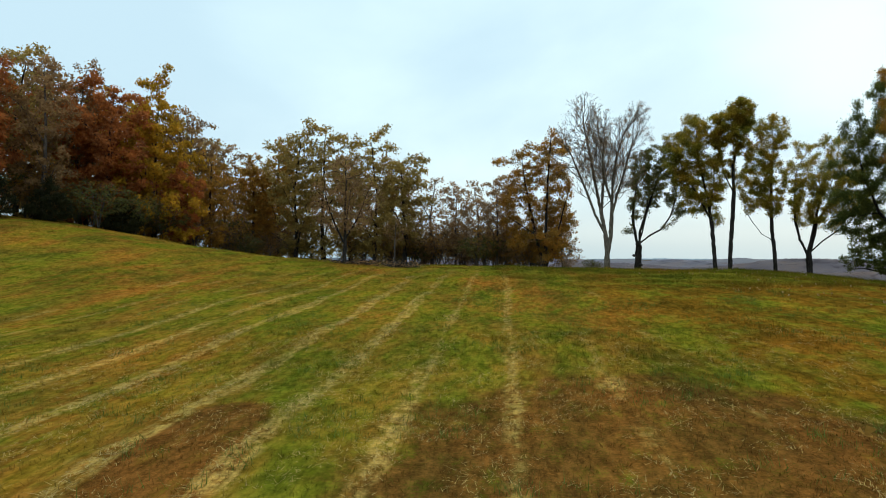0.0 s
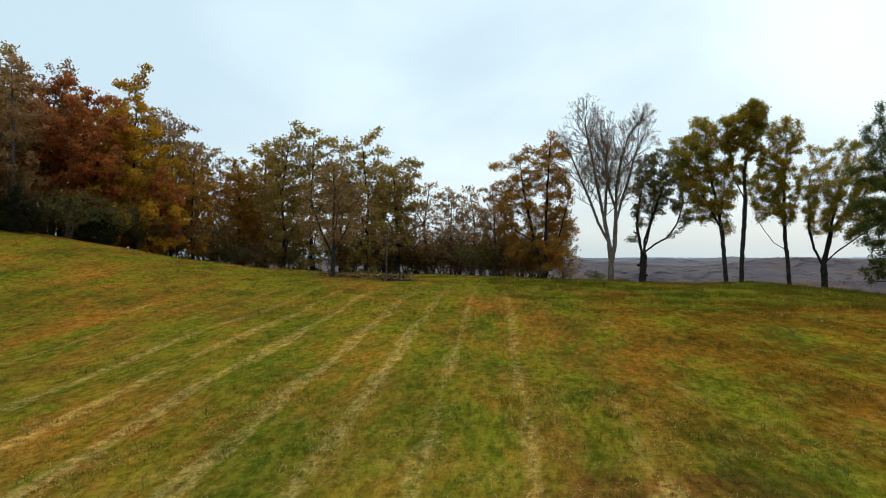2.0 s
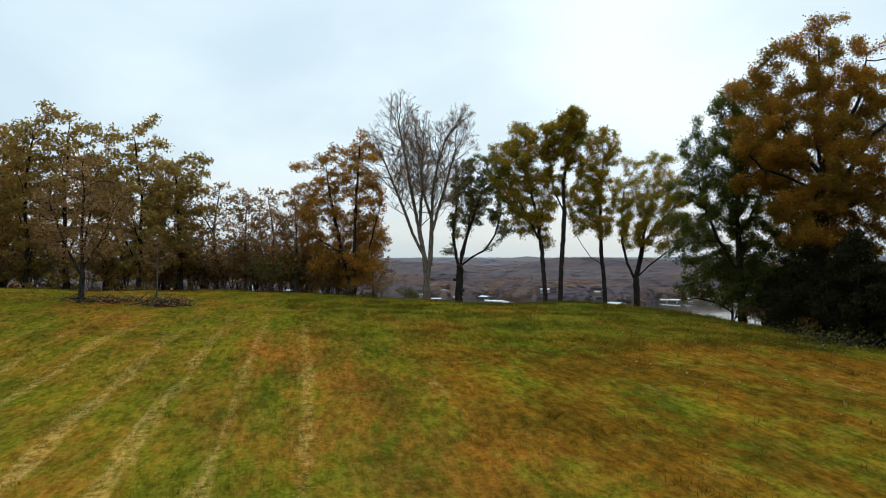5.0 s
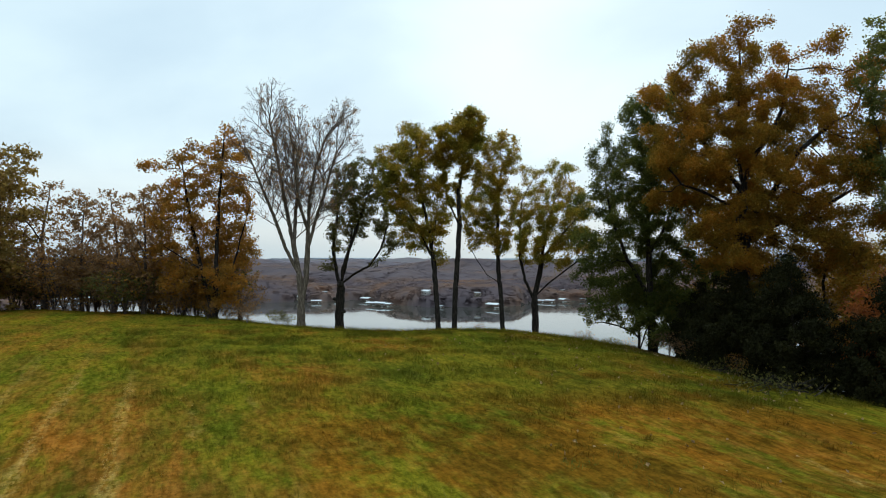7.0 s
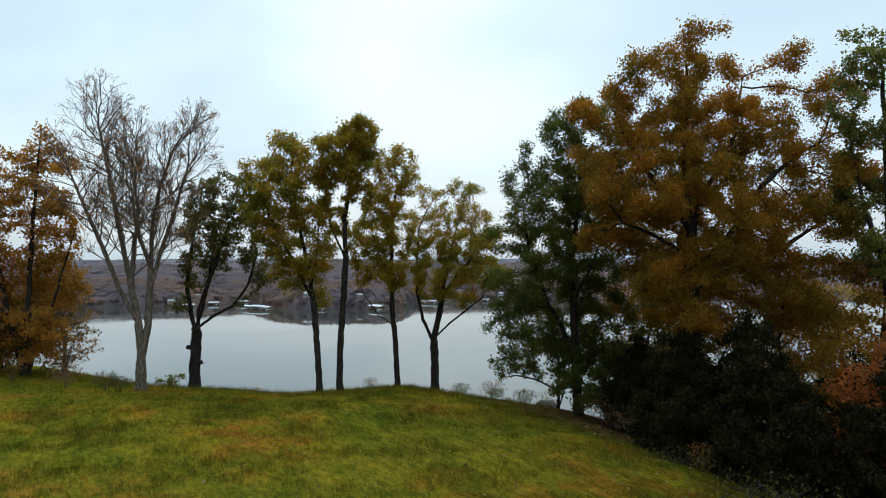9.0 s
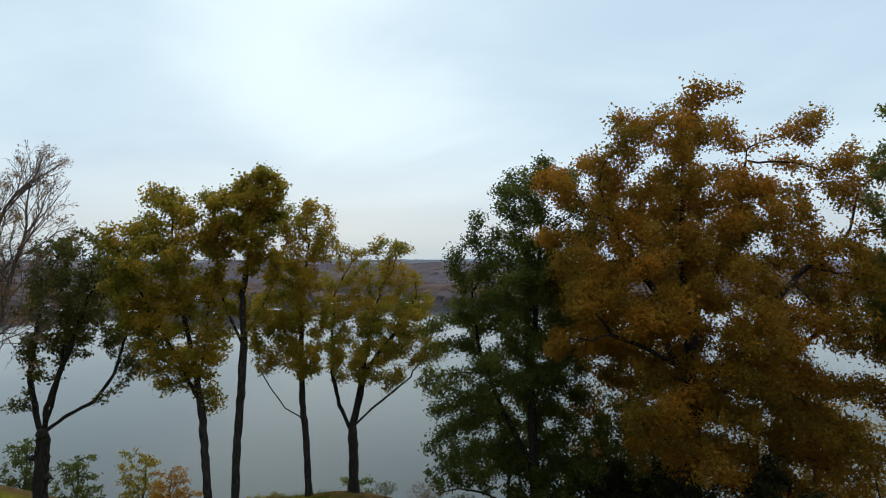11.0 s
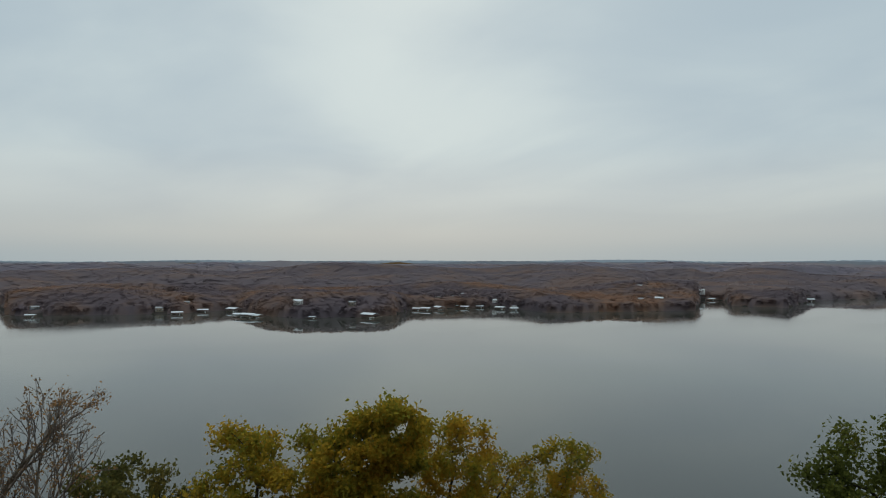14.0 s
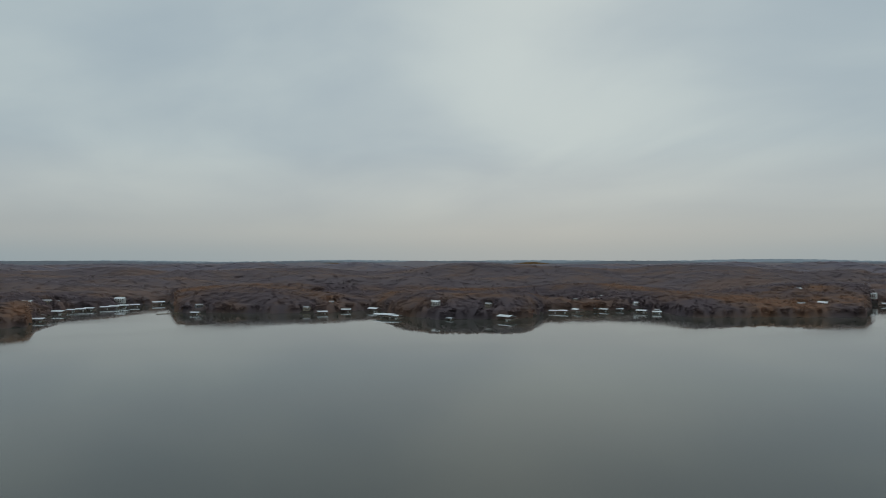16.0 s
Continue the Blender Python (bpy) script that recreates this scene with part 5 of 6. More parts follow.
# a denser hedge of brush below the trees next to the brow
for q in range(12):
    x = -6.0 + 14.5 * (q + rng.uniform(0, 1)) / 12
    y = 65.5 - 0.62 * (x + 6.0) + rng.uniform(-0.8, 2.2)
    size = rng.uniform(1.0, 1.5)
    copy_thing(kinds[("brush", "dead", "brush", "green")[q % 4]], Matrix.Translation(on(x, y)) @ Matrix.Rotation(q * 1.3, 4, "Z") @ Matrix.Diagonal((size * 1.2, size * 1.2, size, 1)))
# weeds and little bushes on the brow
for x, y, size, k in [(10.4, 48.6, 0.34, "green"), (10.9, 48.3, 0.28, "green"), (20.6, 45.4, 0.20, "brush"),
                       (25.9, 45.6, 0.3, "green"), (26.2, 43.6, 0.36, "brush"), (26.8, 42.0, 0.34, "green"), (27.0, 40.8, 0.3, "dead"),
                      (25.6, 42.6, 0.26, "green"), (9.2, 50.0, 0.36, "brush"), (7.6, 53.0, 0.4, "dead"), (24.2, 35.2, 0.4, "brush"), (23.6, 33.6, 0.36, "brush"), (22.0, 29.8, 0.3, "dead")]:
    copy_thing(kinds[k], Matrix.Translation(on(x, y, 0.04)) @ Matrix.Rotation(x * 7, 4, "Z") @ Matrix.Diagonal((size, size, size, 1)))
for k, (x, y, h, r) in enumerate([(-28.0, 41.4, 3.6, 1.9), (-25.6, 44.2, 3.0, 1.6), (-22.9, 48.6, 2.6, 1.4), (-31.0, 38.6, 3.4, 1.8)]):
    cedar(on(x, y), h, r, 330 + k, "dark evergreen bush at the foot of the wood", 7000, "evergreen bushes by the wood")

# saplings that stand out in the grass, with a heap of cut brush
tree("sapling", on(-6.4, 44.3), [
    [(0, 0, 0), (0.05, 0, 1.6), (0, 0, 3.4), (0.1, 0, 5.2), (0.0, 0, 6.8)], [(0, 0, 1.4), (-0.7, 0, 2.8), (-1.3, 0, 4.6)], [(0, 0, 1.7), (0.8, 0.1, 3.0), (1.4, 0.1, 4.6)],
    [(0, 0, 2.2), (0.1, 0.7, 3.6), (0.2, 1.2, 5.0)]],
    [(0, 0, 5.8, 1.3, 1.3, 1.3), (-1.1, 0, 4.4, 1.2, 1.2, 1.3), (1.2, 0, 4.4, 1.2, 1.2, 1.3), (0, 0.3, 3.0, 1.7, 1.7, 0.9)],
    "thin-branched sapling with sparse brown leaves in the grass", 61, BARK, BROWN, leaves=2600, size=0.13, count=620, step=0.22, base=0.12, tip=0.010, clumps=160, spread=0.28, rise=0.3)
tree("sapling", on(-3.3, 46.2), [[(0, 0, 0), (0.02, 0, 1.4), (0.1, 0, 3.2)]], [(0, 0, 2.4, 0.7, 0.7, 0.9)], "small leafless sapling in the grass", 62, BARK_TWIG, BROWN,
     leaves=160, size=0.11, count=130, step=0.18, base=0.05, tip=0.006, clumps=40, spread=0.2, rise=0.4)


def brush_pile(at, w, seed, label="low heap of cut dead branches round the sapling", leafy=False):
    rng = np.random.RandomState(seed)
    V, F, b = [], [], 0
    for k in range(50 if leafy else 150):
        a, l = rng.uniform(0, pi), rng.uniform(0.4, 1.5)
        c = np.array([rng.normal() * w * 0.45, rng.normal() * 0.5, abs(rng.normal()) * 0.16 + 0.04])
        d = np.array([cos(a), sin(a), rng.normal() * 0.25]); d /= np.linalg.norm(d)
        u = np.cross(d, [0.1, 0.2, 1.0]); u /= np.linalg.norm(u)
        v = np.cross(d, u)
        r = rng.uniform(0.006, 0.022)
        for t, q in ((-0.5, r), (0.0, r * 0.8), (0.5, r * 0.3)):
            bend = v * 0.06 * l if t == 0 else 0
            V += [c + d * t * l + bend + q * (cos(s) * u + sin(s) * v) for s in (0, 2.09, 4.19)]
        F += [(b + i * 3 + j, b + i * 3 + (j + 1) % 3, b + i * 3 + 3 + (j + 1) % 3, b + i * 3 + 3 + j) for i in range(2) for j in range(3)]
        b += 9
    ob = new("brush_pile")
    ob.matrix_basis = Matrix.Translation(at)
    tagged(ob, label, "brush pile")
    tagged(part("brushwood", mesh_np("brushwood", V, F, BARK), ob), kind="stuff")
    C = rng.normal(size=(450 if leafy else 500, 3)) * np.array([w * 0.5, 0.6, 0.1]) + np.array([0, 0, 0.12])
    if leafy:                       # sprays still on the boughs
        C = np.abs(C[:, 2:]) * np.array([0, 0, 1.6]) + C * np.array([1, 1, 0]) + np.round(C * 2) * np.array([0.12, 0.12, 0])
    tagged(part("leaf_litter", leaf_mesh("leaf_litter", C, 0.11, 0.6, OAKGREEN if leafy else BROWN, rng), ob), kind="stuff")


def burl(parent, d, f, z, r, seed):
    """A knobbly growth on a trunk."""
    bm = bmesh.new()
    bmesh.ops.create_icosphere(bm, subdivisions=3, radius=r)
    for v in bm.verts:
        v.co *= 1 + 0.22 * noise.noise(v.co * (4 / r) * 0.3 + Vector((seed, 0, 0)))
        v.co.z *= 0.8
    part("burl", finish(bm, "burl", BARK, smooth=True), parent, "knobbly dark burl", Matrix.Translation(R(d, f, z)))


for ob in list(scene.objects):
    if ob.name == "oak_tree":
        burl(ob, 0.24, -0.10, 1.25, 0.15, 3)
        burl(ob, -0.22, -0.1, 1.9, 0.12, 4)
        burl(ob, 0.1, -0.16, 2.7, 0.2, 5)


def boulder(at, w, d, h, seed, label):
    bm = bmesh.new()
    bmesh.ops.create_icosphere(bm, subdivisions=4, radius=1.0)
    for v in bm.verts:
        k = 1 + 0.28 * noise.noise(v.co * 1.6 + Vector((seed, 1, 2))) + 0.08 * noise.noise(v.co * 5 + Vector((seed, 4, 2)))
        v.co = Vector((v.co.x * w * k, v.co.y * d * k, v.co.z * h * k))
    me = finish(bm, "boulder", mat_plain("mossy_stone", (0.10, 0.085, 0.06), 0.95, 0.5, 2.5), smooth=True)
    ob = tagged(new("boulder", me), label, "rock")
    ob.matrix_basis = Matrix.Translation(at) @ Matrix.Rotation(0.6, 4, "Z")


boulder(on(26.4, 40.2, 0.05), 0.85, 0.5, 0.34, 6, "low dark boulder in the grass on the brow")
rng = np.random.RandomState(3)
ob = tagged(new("fallen_leaf", leaf_mesh("fallen_leaf", np.array([[0, 0, 0.06], [0.05, 0.03, 0.09], [-0.04, 0.02, 0.1]]), 0.16, 0.8, ORANGE, rng)), "curled orange leaf cluster lying on brown ground", "leaf")
ob.matrix_basis = Matrix.Translation(on(4.6, 7.4, 0.0))

brush_pile(on(-5.6, 44.6, 0.0), 2.6, 71)
brush_pile(on(-2.6, 44.0, 0.0), 1.2, 72)
brush_pile(on(21.0, 27.6, 0.0), 1.5, 73, "fallen leafy olive boughs at the foot of the cedars", True)
brush_pile(on(22.4, 30.6, 0.0), 1.0, 74, "fallen leafy olive boughs at the foot of the cedars", True)

# trees on the slope below the brow
slope_kinds = {"slope_olive": wood_tree("slope_tree", 7, 2.0, OLIVE, "yellow-green tree on the slope below the brow", 81, 1500),
               "slope_green": wood_tree("slope_tree", 7, 2.0, GREEN, "green tree on the slope below the brow", 82, 1500),
               "slope_orange": wood_tree("slope_tree", 7, 2.2, ORANGE, "orange-brown tree on the slope below the brow", 83, 1500)}
kind_copy = slope_kinds
rng = np.random.RandomState(5)
spots = []
for k in range(36):
    a = radians(-12 + 92 * (k + rng.uniform(0, 1)) / 36)
    d = rng.uniform(30, 62)
    x, y = 14 + d * sin(a), 34 + d * cos(a)
    e = float(brow_distance(x, y))
    if e < 15:
        d += 16 - e
        x, y = 14 + d * sin(a), 34 + d * cos(a)
    hmax = 0.85 if float(land(x, y)) > -9 else 1.15
    spots.append((list(slope_kinds)[rng.randint(3)], x, y, hmax * rng.uniform(0.75, 1.0), rng.uniform(0, 360)))
scatter(slope_kinds, spots)


# ---------------------------------------------------------------- the far shore
def far_woods(name, r0, r1, az0, az1, gap, sprays, seed, label, material, tall=8.5, clear=()):
    """A far wood: each tree an airy crown of loose sprays."""
    rng = np.random.RandomState(seed)
    area = (radians(az1 - az0)) * (r1 * r1 - r0 * r0) / 2
    n = int(area / gap ** 2)
    a = np.radians(rng.uniform(az0, az1, n))
    r = np.sqrt(rng.uniform(r0 * r0, r1 * r1, n))
    x, y = HEART[0] + r * np.sin(a), HEART[1] + r * np.cos(a)
    z = land(x, y)
    ok = z > LAKE + 0.4
    for cx, cy, cr in clear:
        # room for the house, and a gap on its lake side
        ux, uy = HEART[0] - cx, HEART[1] - cy
        l = sqrt(ux * ux + uy * uy)
        ux, uy = ux / l, uy / l
        t = np.clip((x - cx) * ux + (y - cy) * uy, 0, 26)
        ok &= np.hypot(x - cx - t * ux, y - cy - t * uy) > cr
    x, y, z = x[ok], y[ok], z[ok]
    n = len(x)
    hgt = rng.uniform(0.82, 1.18, n) * tall
    wid = gap * rng.uniform(0.5, 0.9, n)
    d = rng.normal(size=(n, sprays, 3))
    d[..., 2] = np.abs(d[..., 2]) * 1.2 - 0.1
    d /= np.linalg.norm(d, axis=2)[..., None]
    C = np.stack([x[:, None] + d[..., 0] * wid[:, None], y[:, None] + d[..., 1] * wid[:, None], z[:, None] + hgt[:, None] * (0.52 + 0.46 * d[..., 2])], -1).reshape(-1, 3)
    face = d.reshape(-1, 3) + np.array([0, 0, 2.2 if r0 < 1000 else 3.0]) + rng.normal(size=C.shape) * 0.15
    face /= np.linalg.norm(face, axis=1)[:, None]
    u = np.cross(face, rng.normal(size=C.shape)); u /= np.linalg.norm(u, axis=1)[:, None] + 1e-9
    w = np.cross(face, u)
    s = (gap * 0.36 * rng.uniform(0.7, 1.3, len(C)))[:, None]
    V = np.stack([C - u * s, C + w * s * 0.7, C + u * s, C - w * s * 0.7], 1).reshape(-1, 3)
    F = np.arange(len(V)).reshape(-1, 4)
    # the closed canopy between the crowns, down to the ground where the wood ends
    ga, gr = np.radians(np.arange(az0, az1, 0.3)), np.arange(r0 - 40, r1 + 10, gap * 1.3)
    A, Q = np.meshgrid(ga, gr)
    gx, gy = HEART[0] + Q * np.sin(A), HEART[1] + Q * np.cos(A)
    gz = land(gx, gy)
    wood = (gz > LAKE + 1.2).astype(float)
    for cx, cy, cr in clear:
        ux, uy = HEART[0] - cx, HEART[1] - cy
        l = sqrt(ux * ux + uy * uy)
        t = np.clip((gx - cx) * ux / l + (gy - cy) * uy / l, 0, 26)
        wood *= np.hypot(gx - cx - t * ux / l, gy - cy - t * uy / l) > cr + 4
    gz = gz + wood * tall * (0.90 + 0.06 * waves(gx, gy, gap * 5, seed)) - (1 - wood) * 0.6
    m = len(ga)
    i, j = np.meshgrid(np.arange(len(gr) - 1), np.arange(m - 1), indexing="ij")
    G = np.stack([i * m + j, (i + 1) * m + j, (i + 1) * m + j + 1, i * m + j + 1], -1).reshape(-1, 4)
    G = G[wood.ravel()[G].max(1) > 0]
    me = mesh_np(name, np.vstack([V, np.stack([gx, gy, gz], -1).reshape(-1, 3)]), np.vstack([F, G + len(V)]), material)
    me.polygons.foreach_set("use_smooth", np.arange(len(me.polygons)) >= len(F))
    tagged(new(name, me), label, "woods", kind="stuff")


HOUSES = [  # kind, x, y, size
    ("white", -101, 1190, 0.8), ("tan", -81, 1255, 0.8), ("white", 23, 1374, 1.25), ("grey", 133, 1168, 0.8), ("tan", 280, 1074, 0.9), ("grey", 363, 1309, 1.0),
    ("grey", 330, 1112, 0.75), ("white", 431, 930, 0.95), ("tan", 496, 890, 0.8), ("grey", 735, 963, 0.8), ("white", 765, 975, 0.7), ("white", 768, 890, 0.7),
    ("grey", 752, 826, 0.7), ("white", 1069, 825, 0.7), ("tan", 952, 735, 0.95), ("white", 978, 718, 1.05), ("white", 1237, 806, 1.1), ("grey", -70, 1300, 0.8),
    ("grey", 454, 1169, 0.7), ("tan", 700, 960, 0.7), ("grey", 672, 985, 0.75)]
DOCKS = [  # x, y, size, turn
    (-77, 1079, 1.1, 20), (-82, 1150, 1.0, 60), (-62, 1205, 1.2, 30), (-46, 1250, 0.9, 40), (-34, 1262, 0.9, 10), (-22, 1272, 1.0, 30), (0, 1296, 0.9, 0), (14, 1304, 1.0, 20),
    (28, 1322, 1.0, 10), (46, 1336, 0.9, 0), (86, 1375, 1.2, 0), (122, 1112, 0.8, 30), (294, 1036, 0.9, 10), (339, 1063, 0.9, 20), (376, 1082, 0.7, 0), (379, 1045, 1.2, 70),
    (350, 940, 1.1, 60), (357, 926, 1.2, 60), (362, 914, 1.0, 65), (484, 822, 1.35, 75), (615, 900, 0.8, 60), (625, 890, 0.9, 55), (651, 890, 1.1, 100), (693, 905, 0.9, 80),
    (702, 889, 0.8, 60), (730, 885, 0.7, 50), (732, 838, 0.9, 60), (738, 812, 0.8, 40), (1215, 770, 0.9, 20), (1330, 640, 1.1, 60), (420, 862, 0.6, 60)]
# inland and hill canopies are paler, bluer and flatter: painted haze
WOODS, WOODS2, WOODS3 = mat_woods("shore_canopy", 1.05, 1.16, 1.1), mat_woods("hazed_inland_canopy", 0.97, 1.34, 0.45), mat_woods("hazed_hill_canopy", 0.88, 1.75, 0.3)
clear = [(x, y, 9.5 * s) for k, x, y, s in HOUSES]
far_woods("shore_woods", 900, 1350, -12, 68, 6.2, 14, 91, "bare purple-brown and rusty woods along the far shore", WOODS, 10.5, clear)
far_woods("inland_woods", 1350, 2300, -12, 82, 10.5, 8, 92, "brown woods on the hills behind the shore, painted hazy", WOODS2, 9.5, clear)
far_woods("hill_woods", 2300, 3000, -14, 84, 17, 7, 93, "purple-brown woods on the distant hills, painted hazy", WOODS3, 11)

PAINT = {"white": mat_plain("white_siding", (0.72, 0.72, 0.70), 0.6, 0.1, 0.5), "tan": mat_plain("tan_siding", (0.36, 0.30, 0.23), 0.7, 0.15, 0.5), "grey": mat_plain("grey_siding", (0.33, 0.34, 0.36), 0.7, 0.12, 0.5)}
SHINGLE = mat_plain("grey_shingles", (0.30, 0.30, 0.31), 0.85, 0.25, 1.5)
PALE_ROOF = mat_plain("pale_metal_roof", (0.47, 0.50, 0.52), 0.5, 0.08, 0.4)
TIMBER = mat_plain("weathered_timber", (0.20, 0.16, 0.12), 0.85, 0.3, 2.0)
PANE = mat_plain("window_glass", (0.02, 0.025, 0.03), 0.08, 0.0, 1.0)
LAWN = mat_plain("lawn_grass", (0.09, 0.11, 0.03), 0.95, 0.3, 0.6)


def gable(bm, w, d, z, h, over, thick=0.35):
    """A pitched roof with overhang, ridge along x."""
    for sgn in (-1, 1):
        a = [(-w / 2 - over, sgn * (d / 2 + over), z - 0.15), (w / 2 + over, sgn * (d / 2 + over), z - 0.15), (w / 2 + over, 0, z + h), (-w / 2 - over, 0, z + h)]
        lo = [bm.verts.new(p) for p in a]
        hi = [bm.verts.new((p[0], p[1], p[2] + thick)) for p in a]
        bm.faces.new(lo); bm.faces.new(hi)
        for k in range(4):
            bm.faces.new((lo[k], lo[(k + 1) % 4], hi[(k + 1) % 4], hi[k]))


def house(paint, w, d, storeys, label):
    """A lakeside house; its front looks to -y."""
    ob = tagged(new("lakeside_house"), label, "house", "houses on the far shore")
    h = storeys * 2.9
    bm = bmesh.new()
    box(bm, -w / 2, -d / 2, -4, w / 2, d / 2, h)
    for x in (-w / 2, w / 2):          # gable ends
        v = [bm.verts.new(p) for p in ((x * 0.999, -d / 2, h), (x * 0.999, d / 2, h), (x * 0.999, 0, h + d * 0.28))]
        bm.faces.new(v)
    box(bm, -w * 0.12, -d / 2 - 2.4, -4, w * 0.22, -d / 2, h - 0.2)
    wall = part("wall", finish(bm, "wall", paint), ob)
    bm = bmesh.new()
    gable(bm, w, d, h, d * 0.28, 0.6)
    roof = part("roof", finish(bm, "roof", SHINGLE if paint is not PAINT["white"] else PALE_ROOF), ob)
    bm = bmesh.new()
    box(bm, w * 0.28, -1.0, h + 0.5, w * 0.28 + 1.1, 0.2, h + d * 0.28 + 1.6)
    part("chimney", finish(bm, "chimney", TIMBER, 0.03), roof)
    bm = bmesh.new()
    box(bm, -0.75, -0.06, -0.85, 0.75, 0.06, 0.85)
    pane = finish(bm, "pane", PANE)
    bm = bmesh.new()
    for q in ((-0.9, -0.1, 0.85, 0.9, 0.05, 1.0), (-0.9, -0.1, -1.0, 0.9, 0.05, -0.85), (-0.9, -0.1, -0.85, -0.75, 0.05, 0.85), (0.75, -0.1, -0.85, 0.9, 0.05, 0.85)):
        box(bm, *q)
    rim = finish(bm, "window_frame", PAINT["white"])
    n = max(4, int(w / 3.2))
    for s in range(storeys):
        for k in range(n):
            x = (k + 0.5) / n * w - w / 2
            y = -d / 2 - (2.4 if -w * 0.12 < x < w * 0.22 else 0)
            wd = part("window", rim, wall, at=Matrix.Translation((x, y - 0.02, s * 2.9 + 1.6)))
            part("pane", pane, wd)
    bm = bmesh.new()
    box(bm, -w / 2 - 0.5, -d / 2 - 4.6, 2.5, w / 2 + 0.5, -d / 2 - 2.3, 2.8)
    for k in range(6):
        x = -w / 2 + k * w / 5
        box(bm, x - 0.12, -d / 2 - 4.5, -5, x + 0.12, -d / 2 - 4.26, 3.7)
    box(bm, -w / 2 - 0.3, -d / 2 - 4.52, 3.6, w / 2 + 0.3, -d / 2 - 4.36, 3.75)
    part("deck", finish(bm, "deck", TIMBER), ob)
    return ob


def covered_dock():
    ob = tagged(new("covered_dock"), "covered boat dock with a pale metal roof on the far shore", "boat dock", "docks on the far shore")
    bm = bmesh.new()
    gable(bm, 15, 8.5, 3.6, 1.1, 0.5, 0.25)
    part("roof", finish(bm, "roof", PALE_ROOF), ob)
    bm = bmesh.new()
    for q in ((-7.5, -4.2, 0.15, -6.2, 4.2, 0.6), (6.2, -4.2, 0.15, 7.5, 4.2, 0.6), (-7.5, 3.0, 0.15, 7.5, 4.2, 0.6), (-0.7, -4.2, 0.15, 0.7, 4.2, 0.6), (-0.8, 4.2, 0.15, 0.8, 16, 0.5)):
        box(bm, *q)
    part("deck", finish(bm, "deck", TIMBER), ob)
    bm = bmesh.new()
    bmesh.ops.create_cone(bm, cap_ends=True, segments=8, radius1=0.12, radius2=0.12, depth=4.4)
    me = finish(bm, "post", TIMBER)
    for x in (-7.2, 0, 7.2):
        for y in (-4, 4):
            part("post", me, ob, at=Matrix.Translation((x, y, 1.6)))
    bm = bmesh.new()                   # a moored boat in one slip
    rings = []
    for t, wd in ((-1, 0.85), (-0.4, 1.0), (0.3, 0.95), (0.75, 0.6), (1, 0.05)):
        rings.append([bm.verts.new(p) for p in ((-wd * 1.1, t * 3, 1.1), (-wd * 0.7, t * 2.9, 0.1), (wd * 0.7, t * 2.9, 0.1), (wd * 1.1, t * 3, 1.1))])
    for a, b in zip(rings[:-1], rings[1:]):
        for k in range(4):
            bm.faces.new((a[k], a[(k + 1) % 4], b[(k + 1) % 4], b[k]))
    bm.faces.new(rings[0])
    part("boat_hull", finish(bm, "boat_hull", PAINT["white"]), ob, at=Matrix.Translation((3.4, -0.4, 0)))
    return ob


house_kinds = {"white": house(PAINT["white"], 17, 9, 2, "white two-storey lakeside house with a pale roof"),
               "tan": house(PAINT["tan"], 15, 9, 2, "tan two-storey lakeside house among bare trees"),
               "grey": house(PAINT["grey"], 14, 8, 1, "grey low lakeside house among bare trees")}
seen = set()
for k, x, y, s in HOUSES:
    z = max(float(land(x, y)), LAKE + 2.2)
    m = Matrix.Translation((x, y, z + 0.6)) @ Matrix.Rotation(-atan2(x - HEART[0], y - HEART[1]) + 0.5 * sin(x), 4, "Z") @ Matrix.Diagonal((s, s, s, 1))
    if k in seen:
        copy_thing(house_kinds[k], m)
    else:
        house_kinds[k].matrix_basis = m
        seen.add(k)
dock = covered_dock()
for i, (x, y, s, a) in enumerate(DOCKS):
    m = Matrix.Translation((x, y, LAKE)) @ Matrix.Rotation(radians(-a), 4, "Z") @ Matrix.Diagonal((s, s, s, 1))
    if i:
        copy_thing(dock, m)
    else:
        dock.matrix_basis = m


def jetty():
    bm = bmesh.new()
    box(bm, -16, -1.4, 0.2, 16, 1.4, 0.7)
    for k in range(7):
        box(bm, -15 + k * 5 - 0.2, -1.5, -1.5, -15 + k * 5 + 0.2, -1.2, 1.4)
    ob = tagged(new("jetty", finish(bm, "jetty", TIMBER)), "long dark timber jetty off the far point", "jetty")
    ob.matrix_basis = Matrix.Translation((86, 1145, LAKE)) @ Matrix.Rotation(radians(8), 4, "Z")


jetty()


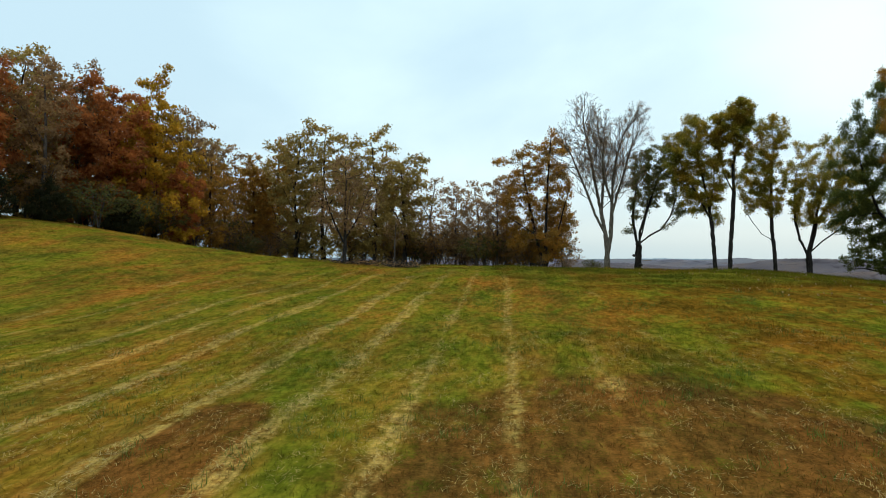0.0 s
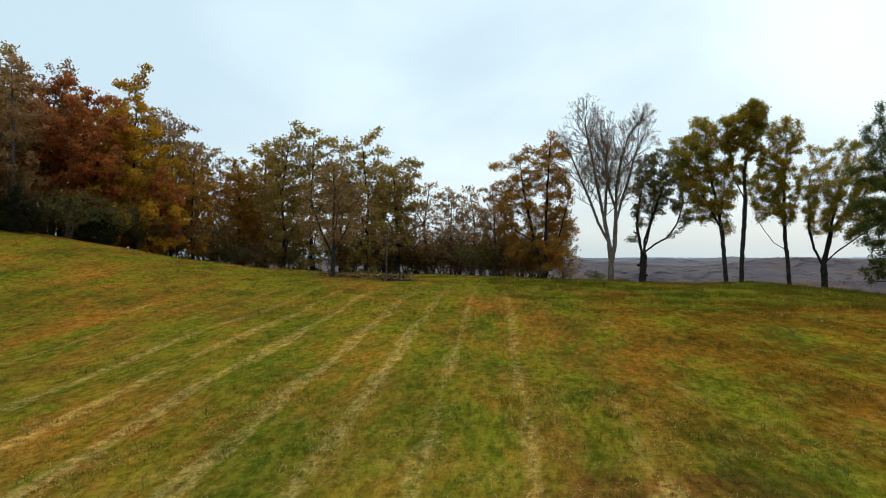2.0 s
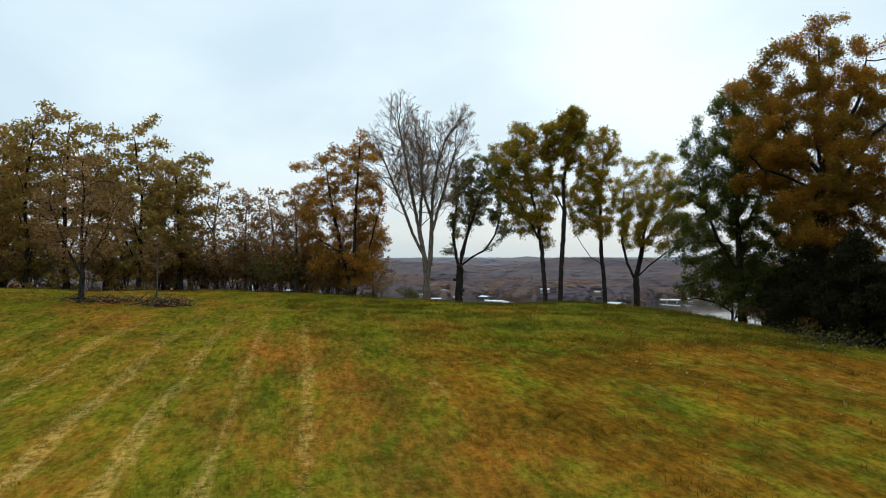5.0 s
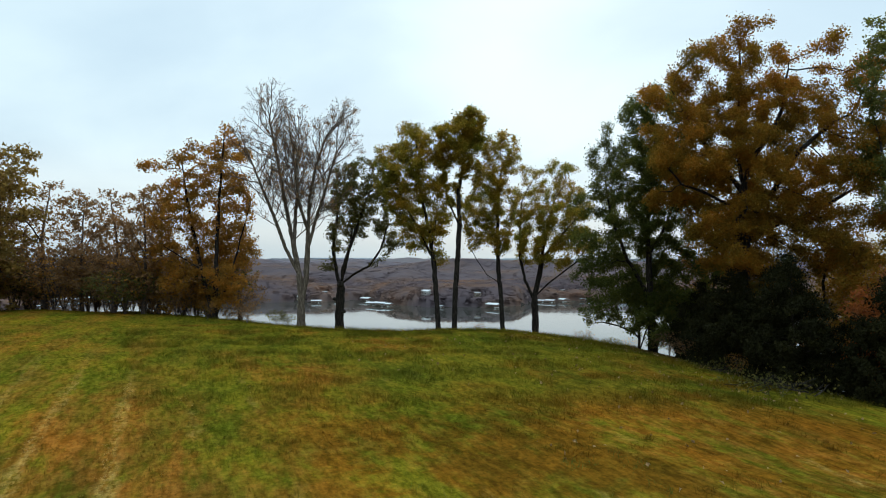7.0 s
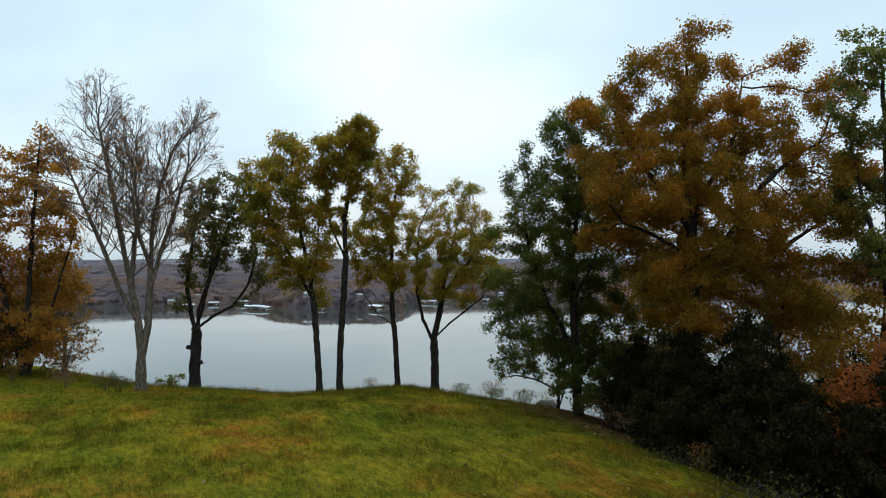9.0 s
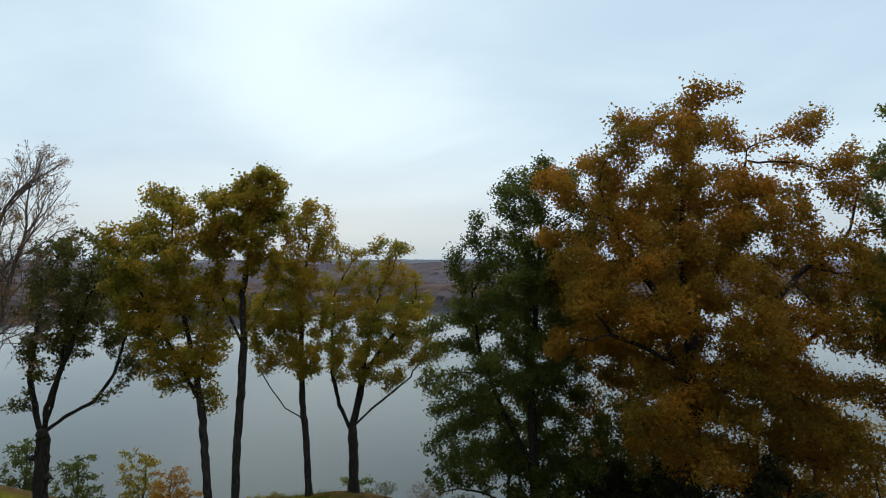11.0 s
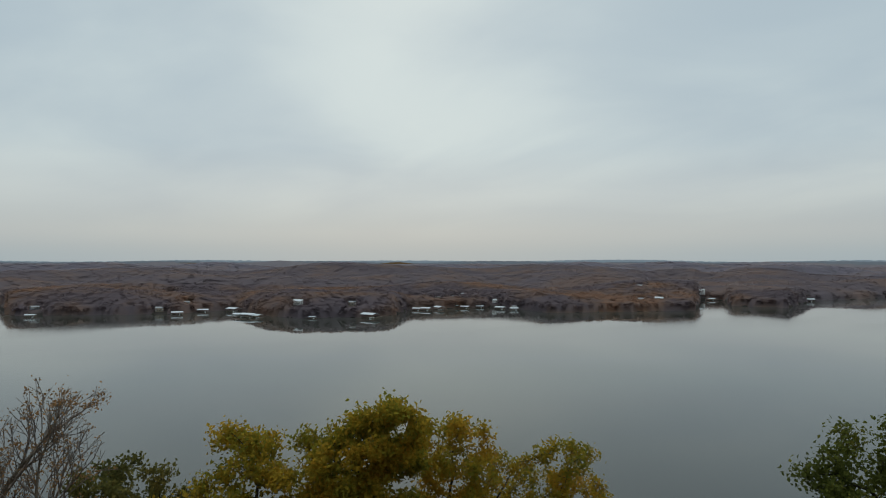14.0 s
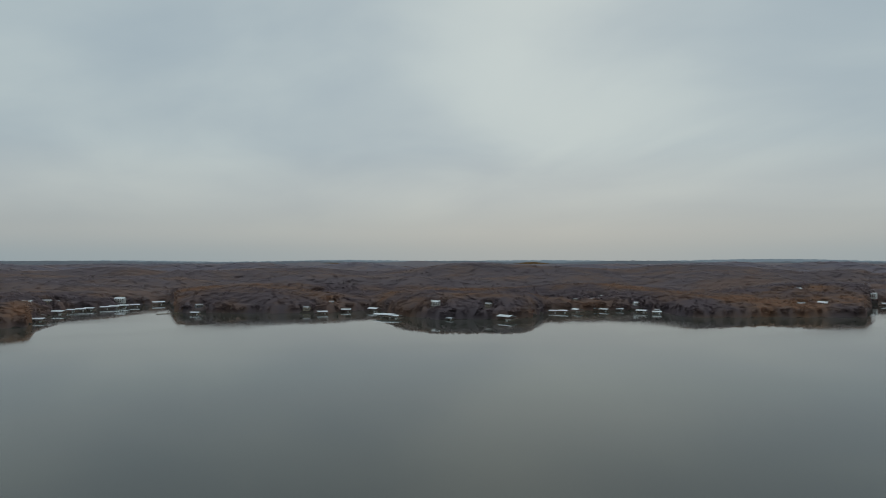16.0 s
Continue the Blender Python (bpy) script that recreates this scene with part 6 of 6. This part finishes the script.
# ---------------------------------------------------------------- grass, straw and fallen leaves
def blades(name, x, y, height, width, lean, material, rng, label, lying=False):
    n = len(x)
    z = land(x, y)
    a = rng.uniform(0, 2 * pi, n)
    h = height * rng.uniform(0.5, 1.4, n)
    l = lean * rng.normal(size=n)
    w = width * rng.uniform(0.7, 1.4, n)
    cx, sy = np.cos(a), np.sin(a)
    b = rng.uniform(0, 2 * pi, n)
    if lying:
        tip = np.stack([x + np.cos(b) * h, y + np.sin(b) * h, z + 0.03 + 0.05 * rng.uniform(0, 1, n)], 1)
        z = z + 0.03
        cx, sy = -np.sin(b), np.cos(b)
    else:
        tip = np.stack([x + np.cos(b) * l * h, y + np.sin(b) * l * h, z + h], 1)
    p = np.stack([x - cx * w / 2, y - sy * w / 2, z - (0 if lying else 0.02)], 1)
    q = np.stack([x + cx * w / 2, y + sy * w / 2, z - (0 if lying else 0.02)], 1)
    V = np.stack([p, q, tip], 1).reshape(-1, 3)
    F = np.arange(n * 3).reshape(-1, 3)
    tagged(new(name, mesh_np(name, V, F, material)), label, "grass", kind="stuff")


def build_turf():
    rng = np.random.RandomState(17)

    def spread(n, x0, x1, y0, y1, inside=-2.0):
        x, y = rng.uniform(x0, x1, n), rng.uniform(y0, y1, n)
        ok = (brow_distance(x, y) < inside) & (x < 24.5 + 0.8 * np.sin(y))
        return x[ok], y[ok]

    def tufts(x, y, k, r):
        i = np.repeat(np.arange(len(x)), k)
        return x[i] + rng.normal(size=len(i)) * r, y[i] + rng.normal(size=len(i)) * r

    x, y = tufts(*spread(11000, -9, 8, 5, 16), 5, 0.05)
    blades("grass_near", x, y, 0.045, 0.010, 2.0, GRASS, rng, "short mown grass blades near the start")
    x, y = tufts(*spread(20000, -18, 20, 12, 30), 4, 0.09)
    blades("grass_middle", x, y, 0.035, 0.016, 2.6, GRASS, rng, "short mown autumn grass blades")
    x, y = tufts(*spread(14000, -26, 25, 26, 62, 1.0), 7, 0.11)
    blades("grass_far", x, y, 0.06, 0.022, 2.2, GRASS, rng, "autumn grass blades towards the brow")
    # tussocks left standing here and there
    tx, ty = spread(4500, -16, 24, 12, 48, -1.0)
    ok = waves(tx, ty, 4, 31) + 0.5 * waves(tx, ty, 1.6, 32) > 0.35
    x, y = tufts(tx[ok], ty[ok], 16, 0.10)
    blades("tussock_grass", x, y, 0.11, 0.013, 1.6, GRASS, rng, "soft tussocks of longer autumn grass")
    # longer weeds on the brow itself
    x, y = spread(13000, -2, 27, 36, 60, 2.5)
    e = brow_distance(x, y)
    ok = (e > -9) & (rng.uniform(0, 1, len(x)) < np.exp(-((e + 2.5) / 3.5) ** 2))
    x, y = tufts(x[ok], y[ok], 5, 0.10)
    blades("tall_grass", x, y, 0.19, 0.012, 0.7, GRASS, rng, "longer unmown grass and weeds along the brow")
    # deep uncut clumps on the crown of the field
    tx, ty = spread(9000, 3, 23, 25, 46, -1.5)
    ok = (ty + 0.5 * tx > 33) & (waves(tx, ty, 3.2, 41) + 0.6 * waves(tx, ty, 1.3, 42) > 0.05)
    x, y = tufts(tx[ok], ty[ok], 16, 0.12)
    blades("uncut_grass", x, y, 0.13, 0.011, 1.0, GRASS, rng, "soft clumps of uncut green grass")
    # straw in broken windrows along the mowing lines
    sx, sy = [], []
    for at, much in WINDROWS:
        t = rng.uniform(4, 6)
        while t < 34:
            run, gap = rng.uniform(0.8, 3.6), rng.uniform(0.2, 2.0) / much ** 1.5
            n = int(run * rng.uniform(60, 180) * (1.0 if t < 20 else 0.6) * much ** 2)
            v = t + rng.uniform(0, run, n)
            wide = rng.uniform(0.05, 0.13)
            mid = at + 0.06 * sin(t * 0.7 + at) + rng.normal() * 0.06
            sx.append(mid + 0.085 * v + rng.normal(size=n) * wide); sy.append(v)
            t += run + gap
    x, y = np.concatenate(sx), np.concatenate(sy)
    blades("straw", x, y, 0.10, 0.008, 0.2, STRAW, rng, "dry straw in thin broken windrows on the turf", True)
    # lush tufts of longer grass
    tx, ty = spread(1500, -9, 12, 5.2, 24)
    patch = waves(tx, ty, 5, 77)
    tx, ty = tx[patch > 0.25], ty[patch > 0.25]
    x, y = tufts(tx, ty, 16, 0.09)
    blades("grass_tufts", x, y, 0.11, 0.009, 0.9, TUFT, rng, "tufts of longer green grass")
    x, y = spread(26000, -7, 9, 4.6, 15)
    ok = waves(x, y, 2.2, 55) + 0.6 * waves(x, y, 0.9, 56) > 0.1
    x, y = x[ok], y[ok]
    blades("dry_stalks", x, y, 0.085, 0.006, 0.2, STRAW, rng, "scattered dry stalks on the brown ground", True)
    x, y = spread(800, 10, 25, 14, 40)
    ok = rng.uniform(0, 1, len(x)) < np.clip((x - 8) / 16, 0.05, 1)
    x, y = x[ok], y[ok]
    C = np.stack([x, y, land(x, y) + 0.05], 1)
    tagged(new("fallen_leaves", leaf_mesh("fallen_leaves", C, 0.10, 0.7, DRY_LEAF, rng)), "scattered fallen tan leaves on the grass", "leaves", kind="stuff")


build_turf()
